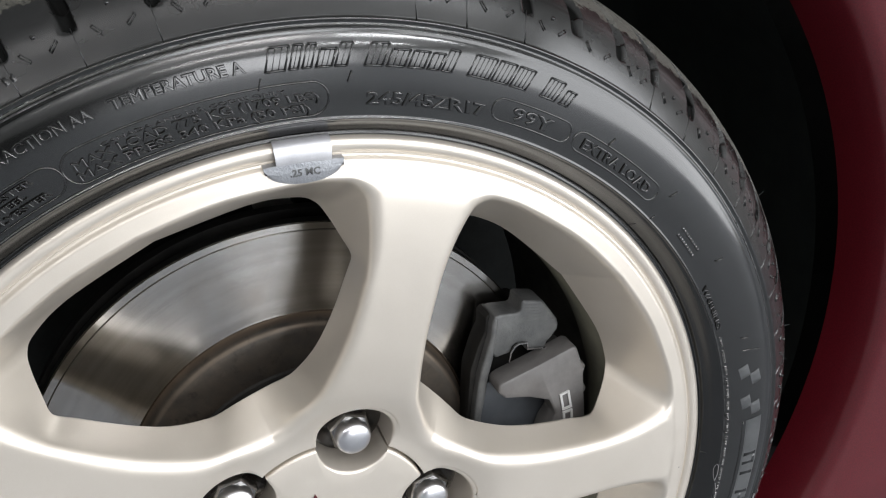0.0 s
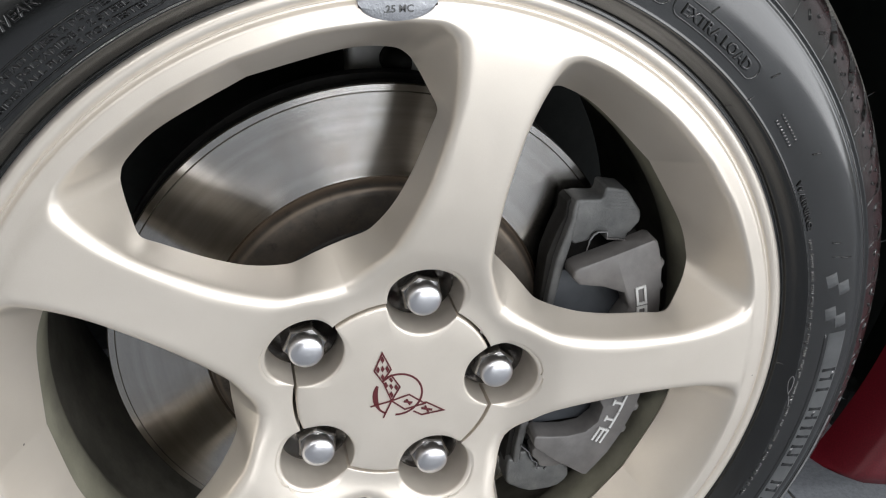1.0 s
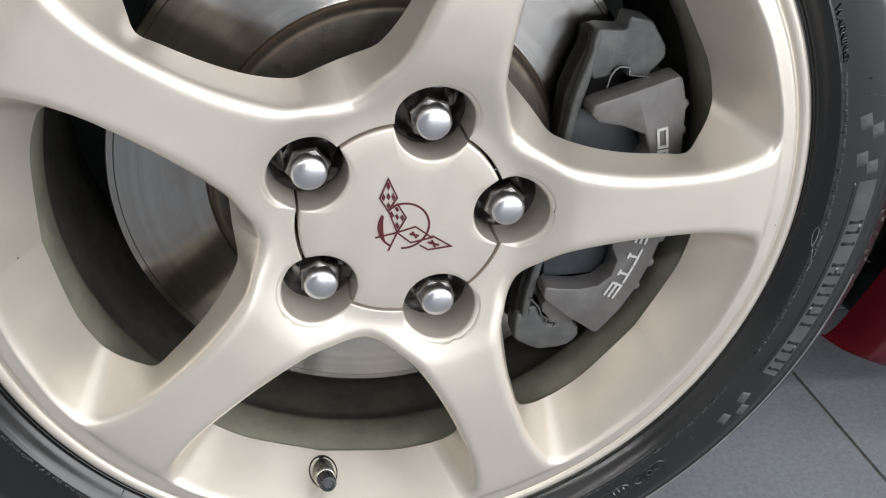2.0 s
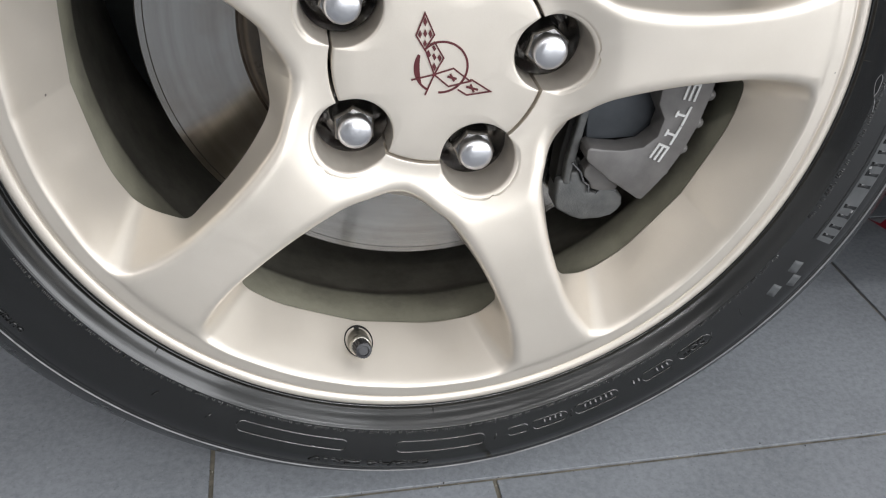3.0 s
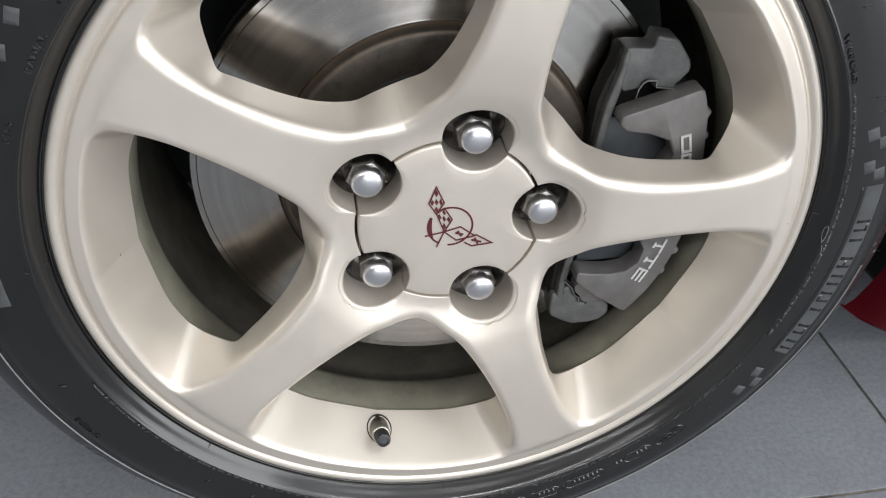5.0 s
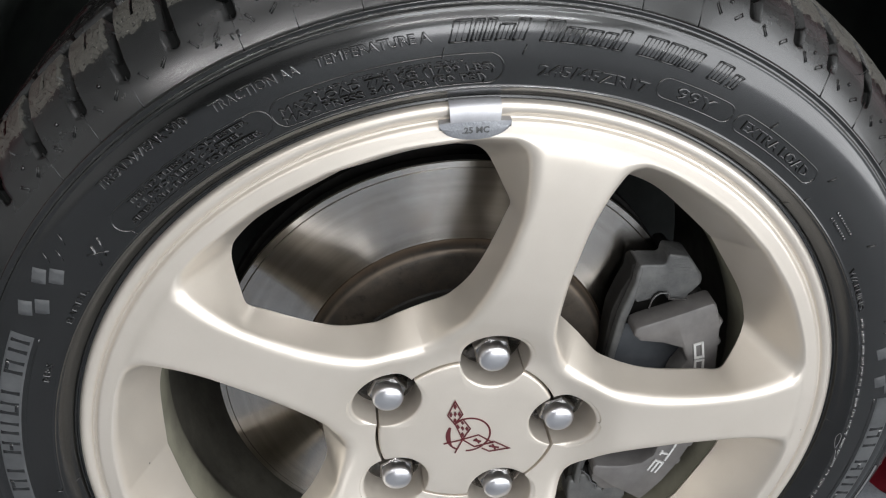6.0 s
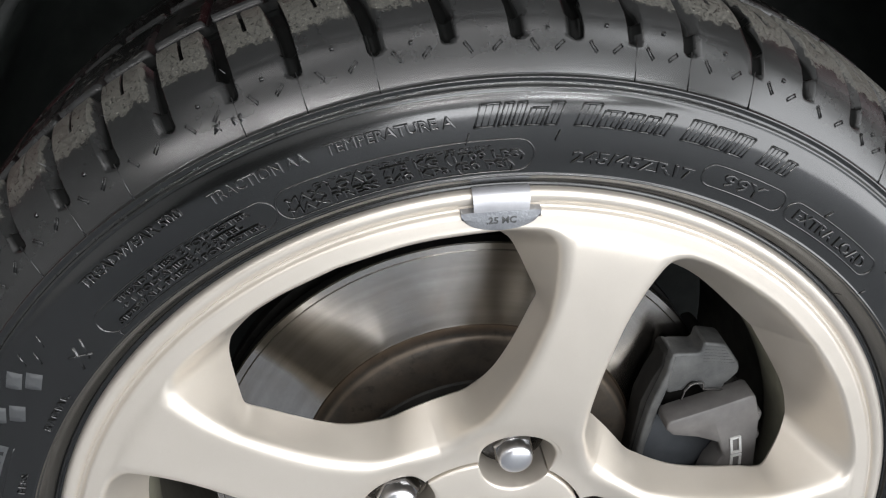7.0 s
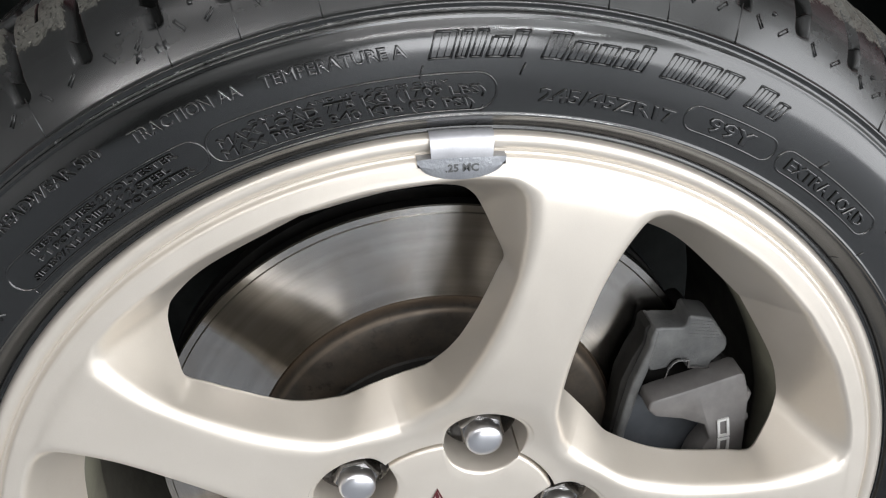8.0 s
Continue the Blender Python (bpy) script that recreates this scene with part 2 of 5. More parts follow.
GROUT = cast_metal("sandy_grout", (0.075, 0.069, 0.056), (0.30, 0.272, 0.215), 0.85, 0.0, 0.8)
GRIT, grit_tree, grit_face = shader("sand_crumbs", (0.3, 0.28, 0.23), 0.9)
grit_tree.links.new(ramp(grit_tree, grit_tree.nodes.new("ShaderNodeNewGeometry").outputs["Random Per Island"], 0.35, 0.9, (0.03, 0.028, 0.025), (0.52, 0.49, 0.42)), grit_face.inputs["Base Color"])
WALL = cast_metal("white_wall_paint", (0.70, 0.70, 0.68), (0.76, 0.76, 0.74), 0.7, 0.0, 0.2)
DULLWALL = cast_metal("dull_wall_paint", (0.47, 0.47, 0.465), (0.53, 0.53, 0.525), 0.7, 0.0, 0.2)
GREYWALL = cast_metal("grey_wall_paint", (0.06, 0.06, 0.06), (0.08, 0.08, 0.08), 0.7, 0.0, 0.2)
BRASS = cast_metal("nickel_stem", (0.45, 0.43, 0.38), (0.56, 0.54, 0.48), 0.3, 1.0, 0.05)


# ---- mesh helpers ----
def mesh_of(name, verts, faces, smooth=True):
    me = bpy.data.meshes.new(name)
    me.from_pydata([tuple(map(float, v)) for v in verts], [], [tuple(map(int, f)) for f in faces])
    me.validate()
    me.polygons.foreach_set("use_smooth", [smooth] * len(me.polygons))
    me.update()
    return me


def finish(bm, name, merge=2e-6, smooth=True, sharp=None):
    if merge:
        bmesh.ops.remove_doubles(bm, verts=bm.verts, dist=merge)
    bmesh.ops.recalc_face_normals(bm, faces=bm.faces)
    me = bpy.data.meshes.new(name)
    for f in bm.faces:
        f.smooth = smooth
    if sharp:
        for e in bm.edges:
            if len(e.link_faces) == 2 and e.calc_face_angle(0) > radians(sharp):
                e.smooth = False
    bm.to_mesh(me)
    bm.free()
    return me


def part(name, me, material, parent=None, label="", category="", kind="", group=""):
    ob = new(name, me)
    if not me.materials:
        me.materials.append(material)
    ob.parent = parent
    return tagged(ob, label, category, group, kind)


def thing(name, at, label, category, group=""):
    ob = new(name)
    ob.empty_display_size = 0.05
    ob.location = at
    return tagged(ob, label, category, group)


def grid_faces(rows, cols, closed=True, offset=0):
    out = []
    for i in range(rows - 1):
        for j in range(cols if closed else cols - 1):
            k = (j + 1) % cols
            out.append((offset + i * cols + j, offset + i * cols + k, offset + (i + 1) * cols + k, offset + (i + 1) * cols + j))
    return out


def revolve(profile, count=192):
    """A ring round the axle (y) from (radius, depth) pairs."""
    verts = [(r * math.cos(2 * math.pi * j / count), y, r * math.sin(2 * math.pi * j / count)) for r, y in profile for j in range(count)]
    return verts, grid_faces(len(profile), count)


def ring_mesh(name, profile, count=192, sharp=35):
    verts, faces = revolve(profile, count)
    bm = bmesh.new()
    vs = [bm.verts.new(v) for v in verts]
    for f in faces:
        bm.faces.new([vs[i] for i in f])
    return finish(bm, name, 1e-6, True, sharp)


def plate(name, outline, y0, y1, bevel=0.0012, sharp=40, segments=2):
    """An outline in (x, z), extruded from depth y0 (front) to y1, with bevelled edges."""
    bm = bmesh.new()
    front = [bm.verts.new((x, y0, z)) for x, z in outline]
    face = bm.faces.new(front)
    made = bmesh.ops.extrude_face_region(bm, geom=[face])
    for v in made["geom"]:
        if isinstance(v, bmesh.types.BMVert):
            v.co.y = y1
    bmesh.ops.recalc_face_normals(bm, faces=bm.faces)
    if bevel:
        edges = [e for e in bm.edges if len(e.link_faces) == 2 and e.calc_face_angle(0) > radians(50)]
        bmesh.ops.bevel(bm, geom=edges, offset=bevel, segments=segments, affect="EDGES", profile=0.5, clamp_overlap=True)
    return finish(bm, name, 1e-7, True, sharp)


def polar(r, a, y=0.0):
    return (r * math.cos(radians(a)), y, r * math.sin(radians(a)))


def smooth_path(points, per=8, closed=False):
    """Catmull-Rom through the points."""
    p = [np.array(q, float) for q in points]
    n, out = len(p), []
    for i in range(n if closed else n - 1):
        a, b, c, d = (p[(i + k) % n] if closed else p[min(max(i + k, 0), n - 1)] for k in (-1, 0, 1, 2))
        for s in range(per):
            t = s / per
            out.append(0.5 * (2 * b + (c - a) * t + (2 * a - 5 * b + 4 * c - d) * t * t + (3 * b - a - 3 * c + d) * t ** 3))
    if not closed:
        out.append(p[-1])
    return np.array(out)


# ---- the wheel ----
wheel = thing("wheel", (0, 0, HZ), "champagne five-spoke alloy wheel with low-profile black tyre", "car wheel")

CAP_R, INNER_R, OUTER_R = 0.0580, 0.0598, 0.2185
LUG_R, POCKET_C, POCKET_R = 0.0603, 0.0615, 0.0215
# one window between two spokes, half of it: radius, degrees from the window's middle line
TOP_EDGE = [(0.0768, 0), (0.0785, 5), (0.0822, 9.5), (0.0870, 13.4), (0.0923, 17.3), (0.0986, 20.4), (0.1123, 24.1), (0.1268, 26.4), (0.1414, 27.8), (0.1562, 28.7), (0.1711, 29.3),
            (0.1812, 29.5), (0.1913, 29.4), (0.2015, 29.0), (0.2088, 28.4), (0.2130, 27.0), (0.2145, 24.8), (0.2147, 20), (0.2147, 10), (0.2147, 0)]
# the same for the edge at the back, with its depth behind the hub face
BACK_EDGE = [(0.0935, 0, 0.0210), (0.0938, 6, 0.0210), (0.0957, 12.8, 0.0200), (0.1007, 16.6, 0.0180), (0.1093, 19.8, 0.0135), (0.1184, 22.3, 0.0105), (0.1305, 24.8, 0.0092), (0.1420, 26.5, 0.0088),
             (0.1566, 27.9, 0.0076), (0.1650, 28.5, 0.0062), (0.1700, 28.1, 0.0055), (0.1760, 26.9, 0.0090), (0.1850, 25.2, 0.0160), (0.1910, 23.7, 0.0215), (0.1940, 21.0, 0.0236), (0.1947, 14, 0.0240), (0.1947, 0, 0.0240)]


def half_outline(edge):
    return smooth_path([(q[0] * math.cos(radians(q[1])), q[0] * math.sin(radians(q[1])), *q[2:]) for q in edge], 10)


def ray_to(outline, c, way):
    """The farthest crossing of the ray from c with a polyline, and the polyline's third value there."""
    a, b = outline[:-1, :2] - c, outline[1:, :2] - c
    d = b - a
    den = way[0] * d[:, 1] - way[1] * d[:, 0]
    den[np.abs(den) < 1e-15] = 1e-15
    s = (a[:, 0] * d[:, 1] - a[:, 1] * d[:, 0]) / den
    u = (a[:, 0] * way[1] - a[:, 1] * way[0]) / den
    ok = (u >= -1e-6) & (u <= 1 + 1e-6) & (s > 0)
    if not ok.any():
        return None, 0.0
    n = int(np.argmax(np.where(ok, s, -1)))
    depth = outline[n, 2] + (outline[n + 1, 2] - outline[n, 2]) * u[n] if outline.shape[1] > 2 else 0.0
    return float(s[n]), float(depth)


# depth of the front face by radius: the spokes swell forward from the hub and run flat to the rim
FACE = smooth_path([(0.050, 0.0), (0.060, 0.0), (0.069, -0.0012), (0.078, -0.0044), (0.090, -0.0096), (0.100, -0.0126), (0.120, -0.0158), (0.140, -0.0175), (0.160, -0.0186), (0.185, -0.0192), (0.205, -0.0188), (0.2120, -0.0178),
                    (0.2150, -0.0165), (0.2190, -0.0158), (0.2222, -0.0155)], 8)


def face_depth(r):
    return float(np.interp(r, FACE[:, 0], FACE[:, 1]))


LIP = [(0.2222, -0.0155), (0.2233, -0.0153), (0.2241, -0.0148), (0.2247, -0.0140), (0.2252, -0.0131), (0.2258, -0.0127), (0.2263, -0.0127), (0.2266, -0.0122), (0.2270, -0.0122), (0.2273, -0.0128), (0.2282, -0.0135), (0.2295, -0.0141),
       (0.2312, -0.0143), (0.2327, -0.0139), (0.2339, -0.0128), (0.2346, -0.0110), (0.2335, -0.0060), (0.2290, -0.0010)]


def rim_mesh():
    c = np.array([0.138, 0.0])
    top, back = half_outline(TOP_EDGE), half_outline(BACK_EDGE)
    lug = np.array([math.cos(radians(36)), math.sin(radians(36))]) * POCKET_C
    # where the pocket's circle meets the circle round the cap
    cosd = (INNER_R ** 2 + POCKET_C ** 2 - POCKET_R ** 2) / (2 * INNER_R * POCKET_C)
    meet = 36 - math.degrees(math.acos(cosd))
    path = [(INNER_R * math.cos(radians(a)), INNER_R * math.sin(radians(a)), "cap") for a in np.linspace(0, meet, 14)]
    p0 = np.array(path[-1][:2]) - lug
    a0, a1 = math.atan2(p0[1], p0[0]), radians(36)
    path += [(lug[0] + POCKET_R * math.cos(a), lug[1] + POCKET_R * math.sin(a), "pocket") for a in np.linspace(a0, a1, 34)[1:]]
    path += [(r * math.cos(radians(36)), r * math.sin(radians(36)), "spoke") for r in np.linspace(POCKET_C + POCKET_R, OUTER_R, 76)[1:-1]]
    path += [(OUTER_R * math.cos(radians(a)), OUTER_R * math.sin(radians(a)), "outer") for a in np.linspace(36, 0, 80)]
    bm = bmesh.new()
    for sector in range(5):
        turn = radians(SPOKE - 36 - 72 * sector)
        ct, st = math.cos(turn), math.sin(turn)
        for side in (1, -1):
            columns = []
            for n_col, (sx, sy, kind) in enumerate(path):
                s = np.array([sx, sy])
                full = np.linalg.norm(s - c)
                way = (s - c) / full
                (kt, _), (kb, y_back) = ray_to(top, c, way), ray_to(back, c, way)
                if kt is None:
                    kt = 0.0635
                if kb is None:
                    kb, y_back = kt - 0.01, 0.022
                kb = min(kb, kt - 0.0006)
                p_top, p_back = c + kt * way, c + kb * way
                y_top = face_depth(np.linalg.norm(p_top))
                a3, b3 = np.array([p_back[0], y_back, p_back[1]]), np.array([p_top[0], y_top, p_top[1]])
                arm = min(0.0075, 0.45 * (full - kt))
                wall = a3 - b3
                low = b3 + wall * min(0.0062 / np.linalg.norm(wall), 0.45)
                p_out = c + (kt + arm) * way
                out3 = np.array([p_out[0], face_depth(np.linalg.norm(p_out)), p_out[1]])
                behind = c + min(kb + 0.017, full - 0.004) * way
                # the hub is solid; the spokes are thin and hollow behind
                deep = float(np.interp(np.linalg.norm(s), (0.083, 0.105), (0.046, y_back + 0.009)))
                lip = c + (kb + 0.0012) * way
                rows = [np.array([s[0], deep, s[1]]), np.array([behind[0], min(y_back + 0.0105, deep), behind[1]]), np.array([lip[0], y_back + 0.0022, lip[1]]), a3]
                rows += [a3 + (low - a3) * k for k in (0.04, 0.25, 0.5, 0.75)]
                rows += [low * (1 - k) ** 2 + 2 * b3 * k * (1 - k) + out3 * k * k for k in np.linspace(0, 1, 9)]
                fall = min(0.0024 if kind == "pocket" else 0.0006, 0.0001 + 0.0003 * abs(n_col - 13))
                if kind == "cap":
                    goal = s * (1 + fall / np.linalg.norm(s))
                else:
                    goal = s - (lug - s) / POCKET_R * fall if kind == "pocket" else s
                for k in (0.1, 0.2, 0.3, 0.4, 0.5, 0.6, 0.7, 0.8, 0.9):
                    q = p_out + (goal - p_out) * k
                    rows.append(np.array([q[0], face_depth(np.linalg.norm(q)), q[1]]))
                y_s = face_depth(np.linalg.norm(s))
                if kind in ("cap", "pocket"):
                    inward = -s / np.linalg.norm(s) if kind == "cap" else (lug - s) / POCKET_R
                    f = fall
                    for k in np.linspace(0, 1, 5):
                        a = k * math.pi / 2
                        q = s - inward * f * (1 - math.sin(a))
                        rows.append(np.array([q[0], y_s + f * (1 - math.cos(a)), q[1]]))
                    q = s + inward * (0.0012 if kind == "pocket" else 0.0)
                    rows.append(np.array([q[0], 0.036, q[1]]))
                elif kind == "spoke":
                    rows += [np.array([s[0], y_s, s[1]])] * 6
                else:
                    rows += [np.array([s[0], y_s, s[1]])] * 6
                    u = s / np.linalg.norm(s)
                    rows += [np.array([u[0] * r, y, u[1] * r]) for r, y in LIP]
                columns.append((rows, kind))
            made = []
            for rows, kind in columns:
                made.append([bm.verts.new((q[0] * ct - side * q[2] * st, q[1], q[0] * st + side * q[2] * ct)) for q in rows])
            for a, b in zip(made, made[1:]):
                for i in range(min(len(a), len(b)) - 1):
                    q = [a[i], b[i], b[i + 1], a[i + 1]]
                    if side < 0:
                        q.reverse()
                    bm.faces.new(q)
    bmesh.ops.remove_doubles(bm, verts=bm.verts, dist=3e-6)
    bmesh.ops.dissolve_degenerate(bm, edges=bm.edges, dist=1e-7)
    bmesh.ops.recalc_face_normals(bm, faces=bm.faces)
    me = bpy.data.meshes.new("rim")
    for f in bm.faces:
        f.smooth = True
    for e in bm.edges:
        if len(e.link_faces) == 2 and e.calc_face_angle(0) > radians(38):
            e.smooth = False
    bm.to_mesh(me)
    bm.free()
    return me


part("rim", rim_mesh(), PAINT, wheel, "champagne-painted five-spoke alloy rim")
part("hub_seat", ring_mesh("hub_seat", [(0.0, 0.0352), (0.0875, 0.0352), (0.0885, 0.0365)], 96), NEARBLACK, wheel, "dark seat of the rim behind the lug nuts")
part("barrel", ring_mesh("barrel", [(0.2290, -0.0008), (0.2190, 0.006), (0.2060, 0.0235), (0.1972, 0.0262), (0.1948, 0.0300), (0.1936, 0.0520), (0.1940, 0.0560), (0.1962, 0.0590), (0.2030, 0.0660), (0.2055, 0.0780), (0.2060, 0.160), (0.2075, 0.200), (0.2140, 0.212)], 240), BARREL, wheel, "brake-dusted inner barrel of the rim, shade painted in towards the inside")


def cap_mesh():
    n, bm = 360, bmesh.new()
    edge = []
    for j in range(n):
        a = 360 * j / n
        d = abs((a - SPOKE + 36) % 72 - 36)
        r = CAP_R
        h = POCKET_R ** 2 - (POCKET_C * math.sin(radians(d))) ** 2
        if h > 0:
            r = min(r, POCKET_C * math.cos(radians(d)) - math.sqrt(h))
        edge.append(r)
    verts, center = [], bm.verts.new((0, -0.0012, 0))
    fillet = 0.0018
    for j in range(n):
        r, a = edge[j], 360 * j / n
        ring = [(r * k, -0.0012 + 0.0006 * (r * k / CAP_R) ** 2) for k in (0.2, 0.4, 0.6, 0.78)]
        ring += [(r - fillet * (1.0 - math.sin(k * math.pi / 2)), -0.0012 + 0.0006 * ((r - fillet) / CAP_R) ** 2 + fillet * (1 - math.cos(k * math.pi / 2))) for k in (0, 0.25, 0.5, 0.75, 1.0)]
        ring += [(r, 0.010), (r, 0.0300)]
        verts.append([bm.verts.new(polar(q, a, y)) for q, y in ring])
    for j in range(n):
        a, b = verts[j], verts[(j + 1) % n]
        bm.faces.new([center, a[0], b[0]])
        for i in range(len(a) - 1):
            bm.faces.new([a[i], a[i + 1], b[i + 1], b[i]])
    return finish(bm, "centre_cap", 1e-7, True, 50)


cap = part("centre_cap", cap_mesh(), PAINT, wheel, "champagne centre cap with five scallops")


def strokes(name, lines, y, width, height=0.00025):
    """Flat strips along polylines in (x, z)."""
    bm = bmesh.new()
    for line in lines:
        for (xa, za), (xb, zb) in zip(line, line[1:]):
            d = np.array([xb - xa, zb - za])
            d = d / (np.linalg.norm(d) + 1e-12)
            y -= 0.00003
            nx, nz = -d[1] * width / 2, d[0] * width / 2
            ex, ez = d * width * 0.45
            corner = [(xa + nx - ex, za + nz - ez), (xb + nx + ex, zb + nz + ez), (xb - nx + ex, zb - nz + ez), (xa - nx - ex, za - nz - ez)]
            top = [bm.verts.new((x, y - height, z)) for x, z in corner]
            low = [bm.verts.new((x, y + height, z)) for x, z in corner]
            bm.faces.new(top)
            for i in range(4):
                bm.faces.new([top[i], low[i], low[(i + 1) % 4], top[(i + 1) % 4]])
    return finish(bm, name, 0, False)


def mm(*pairs):
    return [(x / 1000, z / 1000) for x, z in pairs]


def lozenges(a, b, c, d, cells, keep):
    """Small filled cells of a checked lozenge with the corners a b c d."""
    a, b, c, d = (np.array(q) for q in (a, b, c, d))
    out = []
    for i in range(cells):
        for j in range(cells):
            if keep(i, j):
                f = lambda u, v: (a * (1 - u) + b * u) * (1 - v) + (d * (1 - u) + c * u) * v
                u0, u1, v0, v1 = (i + 0.1) / cells, (i + 0.9) / cells, (j + 0.1) / cells, (j + 0.9) / cells
                out.append([tuple(f(u0, v0)), tuple(f(u1, v0)), tuple(f(u1, v1)), tuple(f(u0, v1))])
    return out


def patches(name, quads, y, height=0.0002):
    bm = bmesh.new()
    for q in quads:
        top = [bm.verts.new((x, y - height, z)) for x, z in q]
        low = [bm.verts.new((x, y + height, z)) for x, z in q]
        bm.faces.new(top)
        for i in range(len(q)):
            bm.faces.new([top[i], low[i], low[(i + 1) % len(q)], top[(i + 1) % len(q)]])
    return finish(bm, name, 0, False)


CAP_Y = -0.00125


def line_strip(name, line, y, width, height=0.00025):
    """One printed line with mitred corners, open or closed."""
    p = np.array(line, float)
    closed = np.linalg.norm(p[0] - p[-1]) < 1e-9
    if closed:
        p = p[:-1]
    n, bm, rows = len(p), bmesh.new(), []
    for i in range(n):
        before = p[i] - p[(i - 1) % n] if closed or i > 0 else p[i + 1] - p[i]
        after = p[(i + 1) % n] - p[i] if closed or i < n - 1 else before
        a, b = before / np.linalg.norm(before), after / np.linalg.norm(after)
        side = np.array([-a[1] - b[1], a[0] + b[0]])
        side /= np.linalg.norm(side)
        side *= width / 2 / max(0.35, side @ np.array([-a[1], a[0]]))
        rows.append([bm.verts.new((q[0], yy, q[1])) for q, yy in ((p[i] + side, y + height), (p[i] + side, y - height), (p[i] - side, y - height), (p[i] - side, y + height))])
    for a, b in list(zip(rows, rows[1:])) + ([(rows[-1], rows[0])] if closed else []):
        for k in range(3):
            bm.faces.new([a[k], b[k], b[k + 1], a[k + 1]])
    return finish(bm, name, 0, False)




def arc_strip(name, a0, a1, inner, outer, y, height=0.0002):
    """A flat printed arc; inner gives the inside radius by direction."""
    bm, rows = bmesh.new(), []
    for a in np.linspace(a0, a1, 40):
        c, s = math.cos(radians(a)), math.sin(radians(a))
        rows.append([bm.verts.new((r * c, yy, r * s - 0.0012)) for r, yy in ((outer, y + height), (outer, y - height), (inner(a), y - height), (inner(a), y + height))])
    for p, q in zip(rows, rows[1:]):
        for i in range(3):
            bm.faces.new([p[i], q[i], q[i + 1], p[i + 1]])
    return finish(bm, name, 0, False)


part("emblem_ring", arc_strip("emblem_ring", -95, 117, lambda a: 0.0136, 0.0148, CAP_Y), EMBLEM, cap, "dark red ring printed on the cap")
part("emblem_ring", arc_strip("emblem_ring", 148, 240, lambda a: 0.0136 - 0.0020 * max(0.0, 1 - ((a - 183) / 38) ** 2), 0.0148, CAP_Y), EMBLEM, cap, "dark red ring printed on the cap")
flag_a = [mm((-9.4, 28.6), (-13.8, 16.9), (-9.1, 8.9), (-4.2, 17.0), (-9.4, 28.6)), mm((-8.9, 9.2), (-3.7, -4.9), (1.1, 4.2), (-4.0, 12.9), (-8.9, 9.2)), mm((-3.7, -4.9), (-8.4, -16.5))]
flag_b = [mm((-3.8, -4.9), (6.6, -1.8), (16.1, -9.4), (4.2, -12.0), (-3.8, -4.9)), mm((16.6, -8.4), (27.5, -15.7), (14.4, -17.3), (9.3, -13.9)), mm((16.6, -8.4), (15.4, -9.6)), mm((-3.8, -4.9), (-16.0, -7.6))]
for k, line in enumerate(flag_a + flag_b):
    part("emblem_flag", line_strip("emblem_flag", line, CAP_Y - 0.0003 - 0.00002 * k, 0.0008), EMBLEM, cap)
checks = lozenges((-0.0094, 0.0275), (-0.0130, 0.0169), (-0.0091, 0.0100), (-0.0050, 0.0170), 3, lambda i, j: (i + j) % 2 == 0)
checks += lozenges((-0.0043, 0.0118), (-0.0084, 0.0080), (-0.0037, -0.0036), (0.0003, 0.0042), 3, lambda i, j: (i + j) % 2 == 0)
part("emblem_checks", patches("emblem_checks", checks, CAP_Y - 0.0004), EMBLEM, cap)
part("emblem_mark", strokes("emblem_mark", [mm((4.0, -6.4), (8.0, -7.6)), mm((5.2, -5.4), (7.0, -8.6)), mm((14.5, -12.6), (20.0, -14.3)), mm((16.5, -11.6), (18.0, -15.2))], CAP_Y - 0.0004, 0.0012), EMBLEM, cap)


def lug_nut_meshes():
    bm = bmesh.new()
    hexa = [(math.cos(radians(60 * k)), math.sin(radians(60 * k))) for k in range(6)]
    rows = [[bm.verts.new((x * s, y, z * s)) for x, z in hexa] for s, y in ((0.0128, 0.0335), (0.0128, 0.0100), (0.0124, 0.0084), (0.0114, 0.0074))]
    for a, b in zip(rows, rows[1:]):
        for i in range(6):
            bm.faces.new([a[i], b[i], b[(i + 1) % 6], a[(i + 1) % 6]])
    bm.faces.new(rows[-1])
    bmesh.ops.bevel(bm, geom=[e for e in bm.edges if e.calc_face_angle(0) > 0.9], offset=0.0006, segments=2, affect="EDGES", profile=0.5)
    hexed = finish(bm, "lug_nut", 0, True, 25)
    dome = ring_mesh("dome", [(0.0092, 0.0090), (0.0097, 0.0084), (0.0099, 0.0076), (0.0099, 0.0030), (0.0097, 0.0016), (0.0092, 0.0005), (0.0080, -0.0004), (0.0060, -0.0012), (0.0035, -0.0017), (0.0010, -0.0019), (0.0, -0.0019)], 48, 70)
    seat = ring_mesh("seat", [(0.0206, 0.0205), (0.0198, 0.0215), (0.0160, 0.0300), (0.0150, 0.0315), (0.0120, 0.0325)], 64, 50)
    return hexed, dome, seat


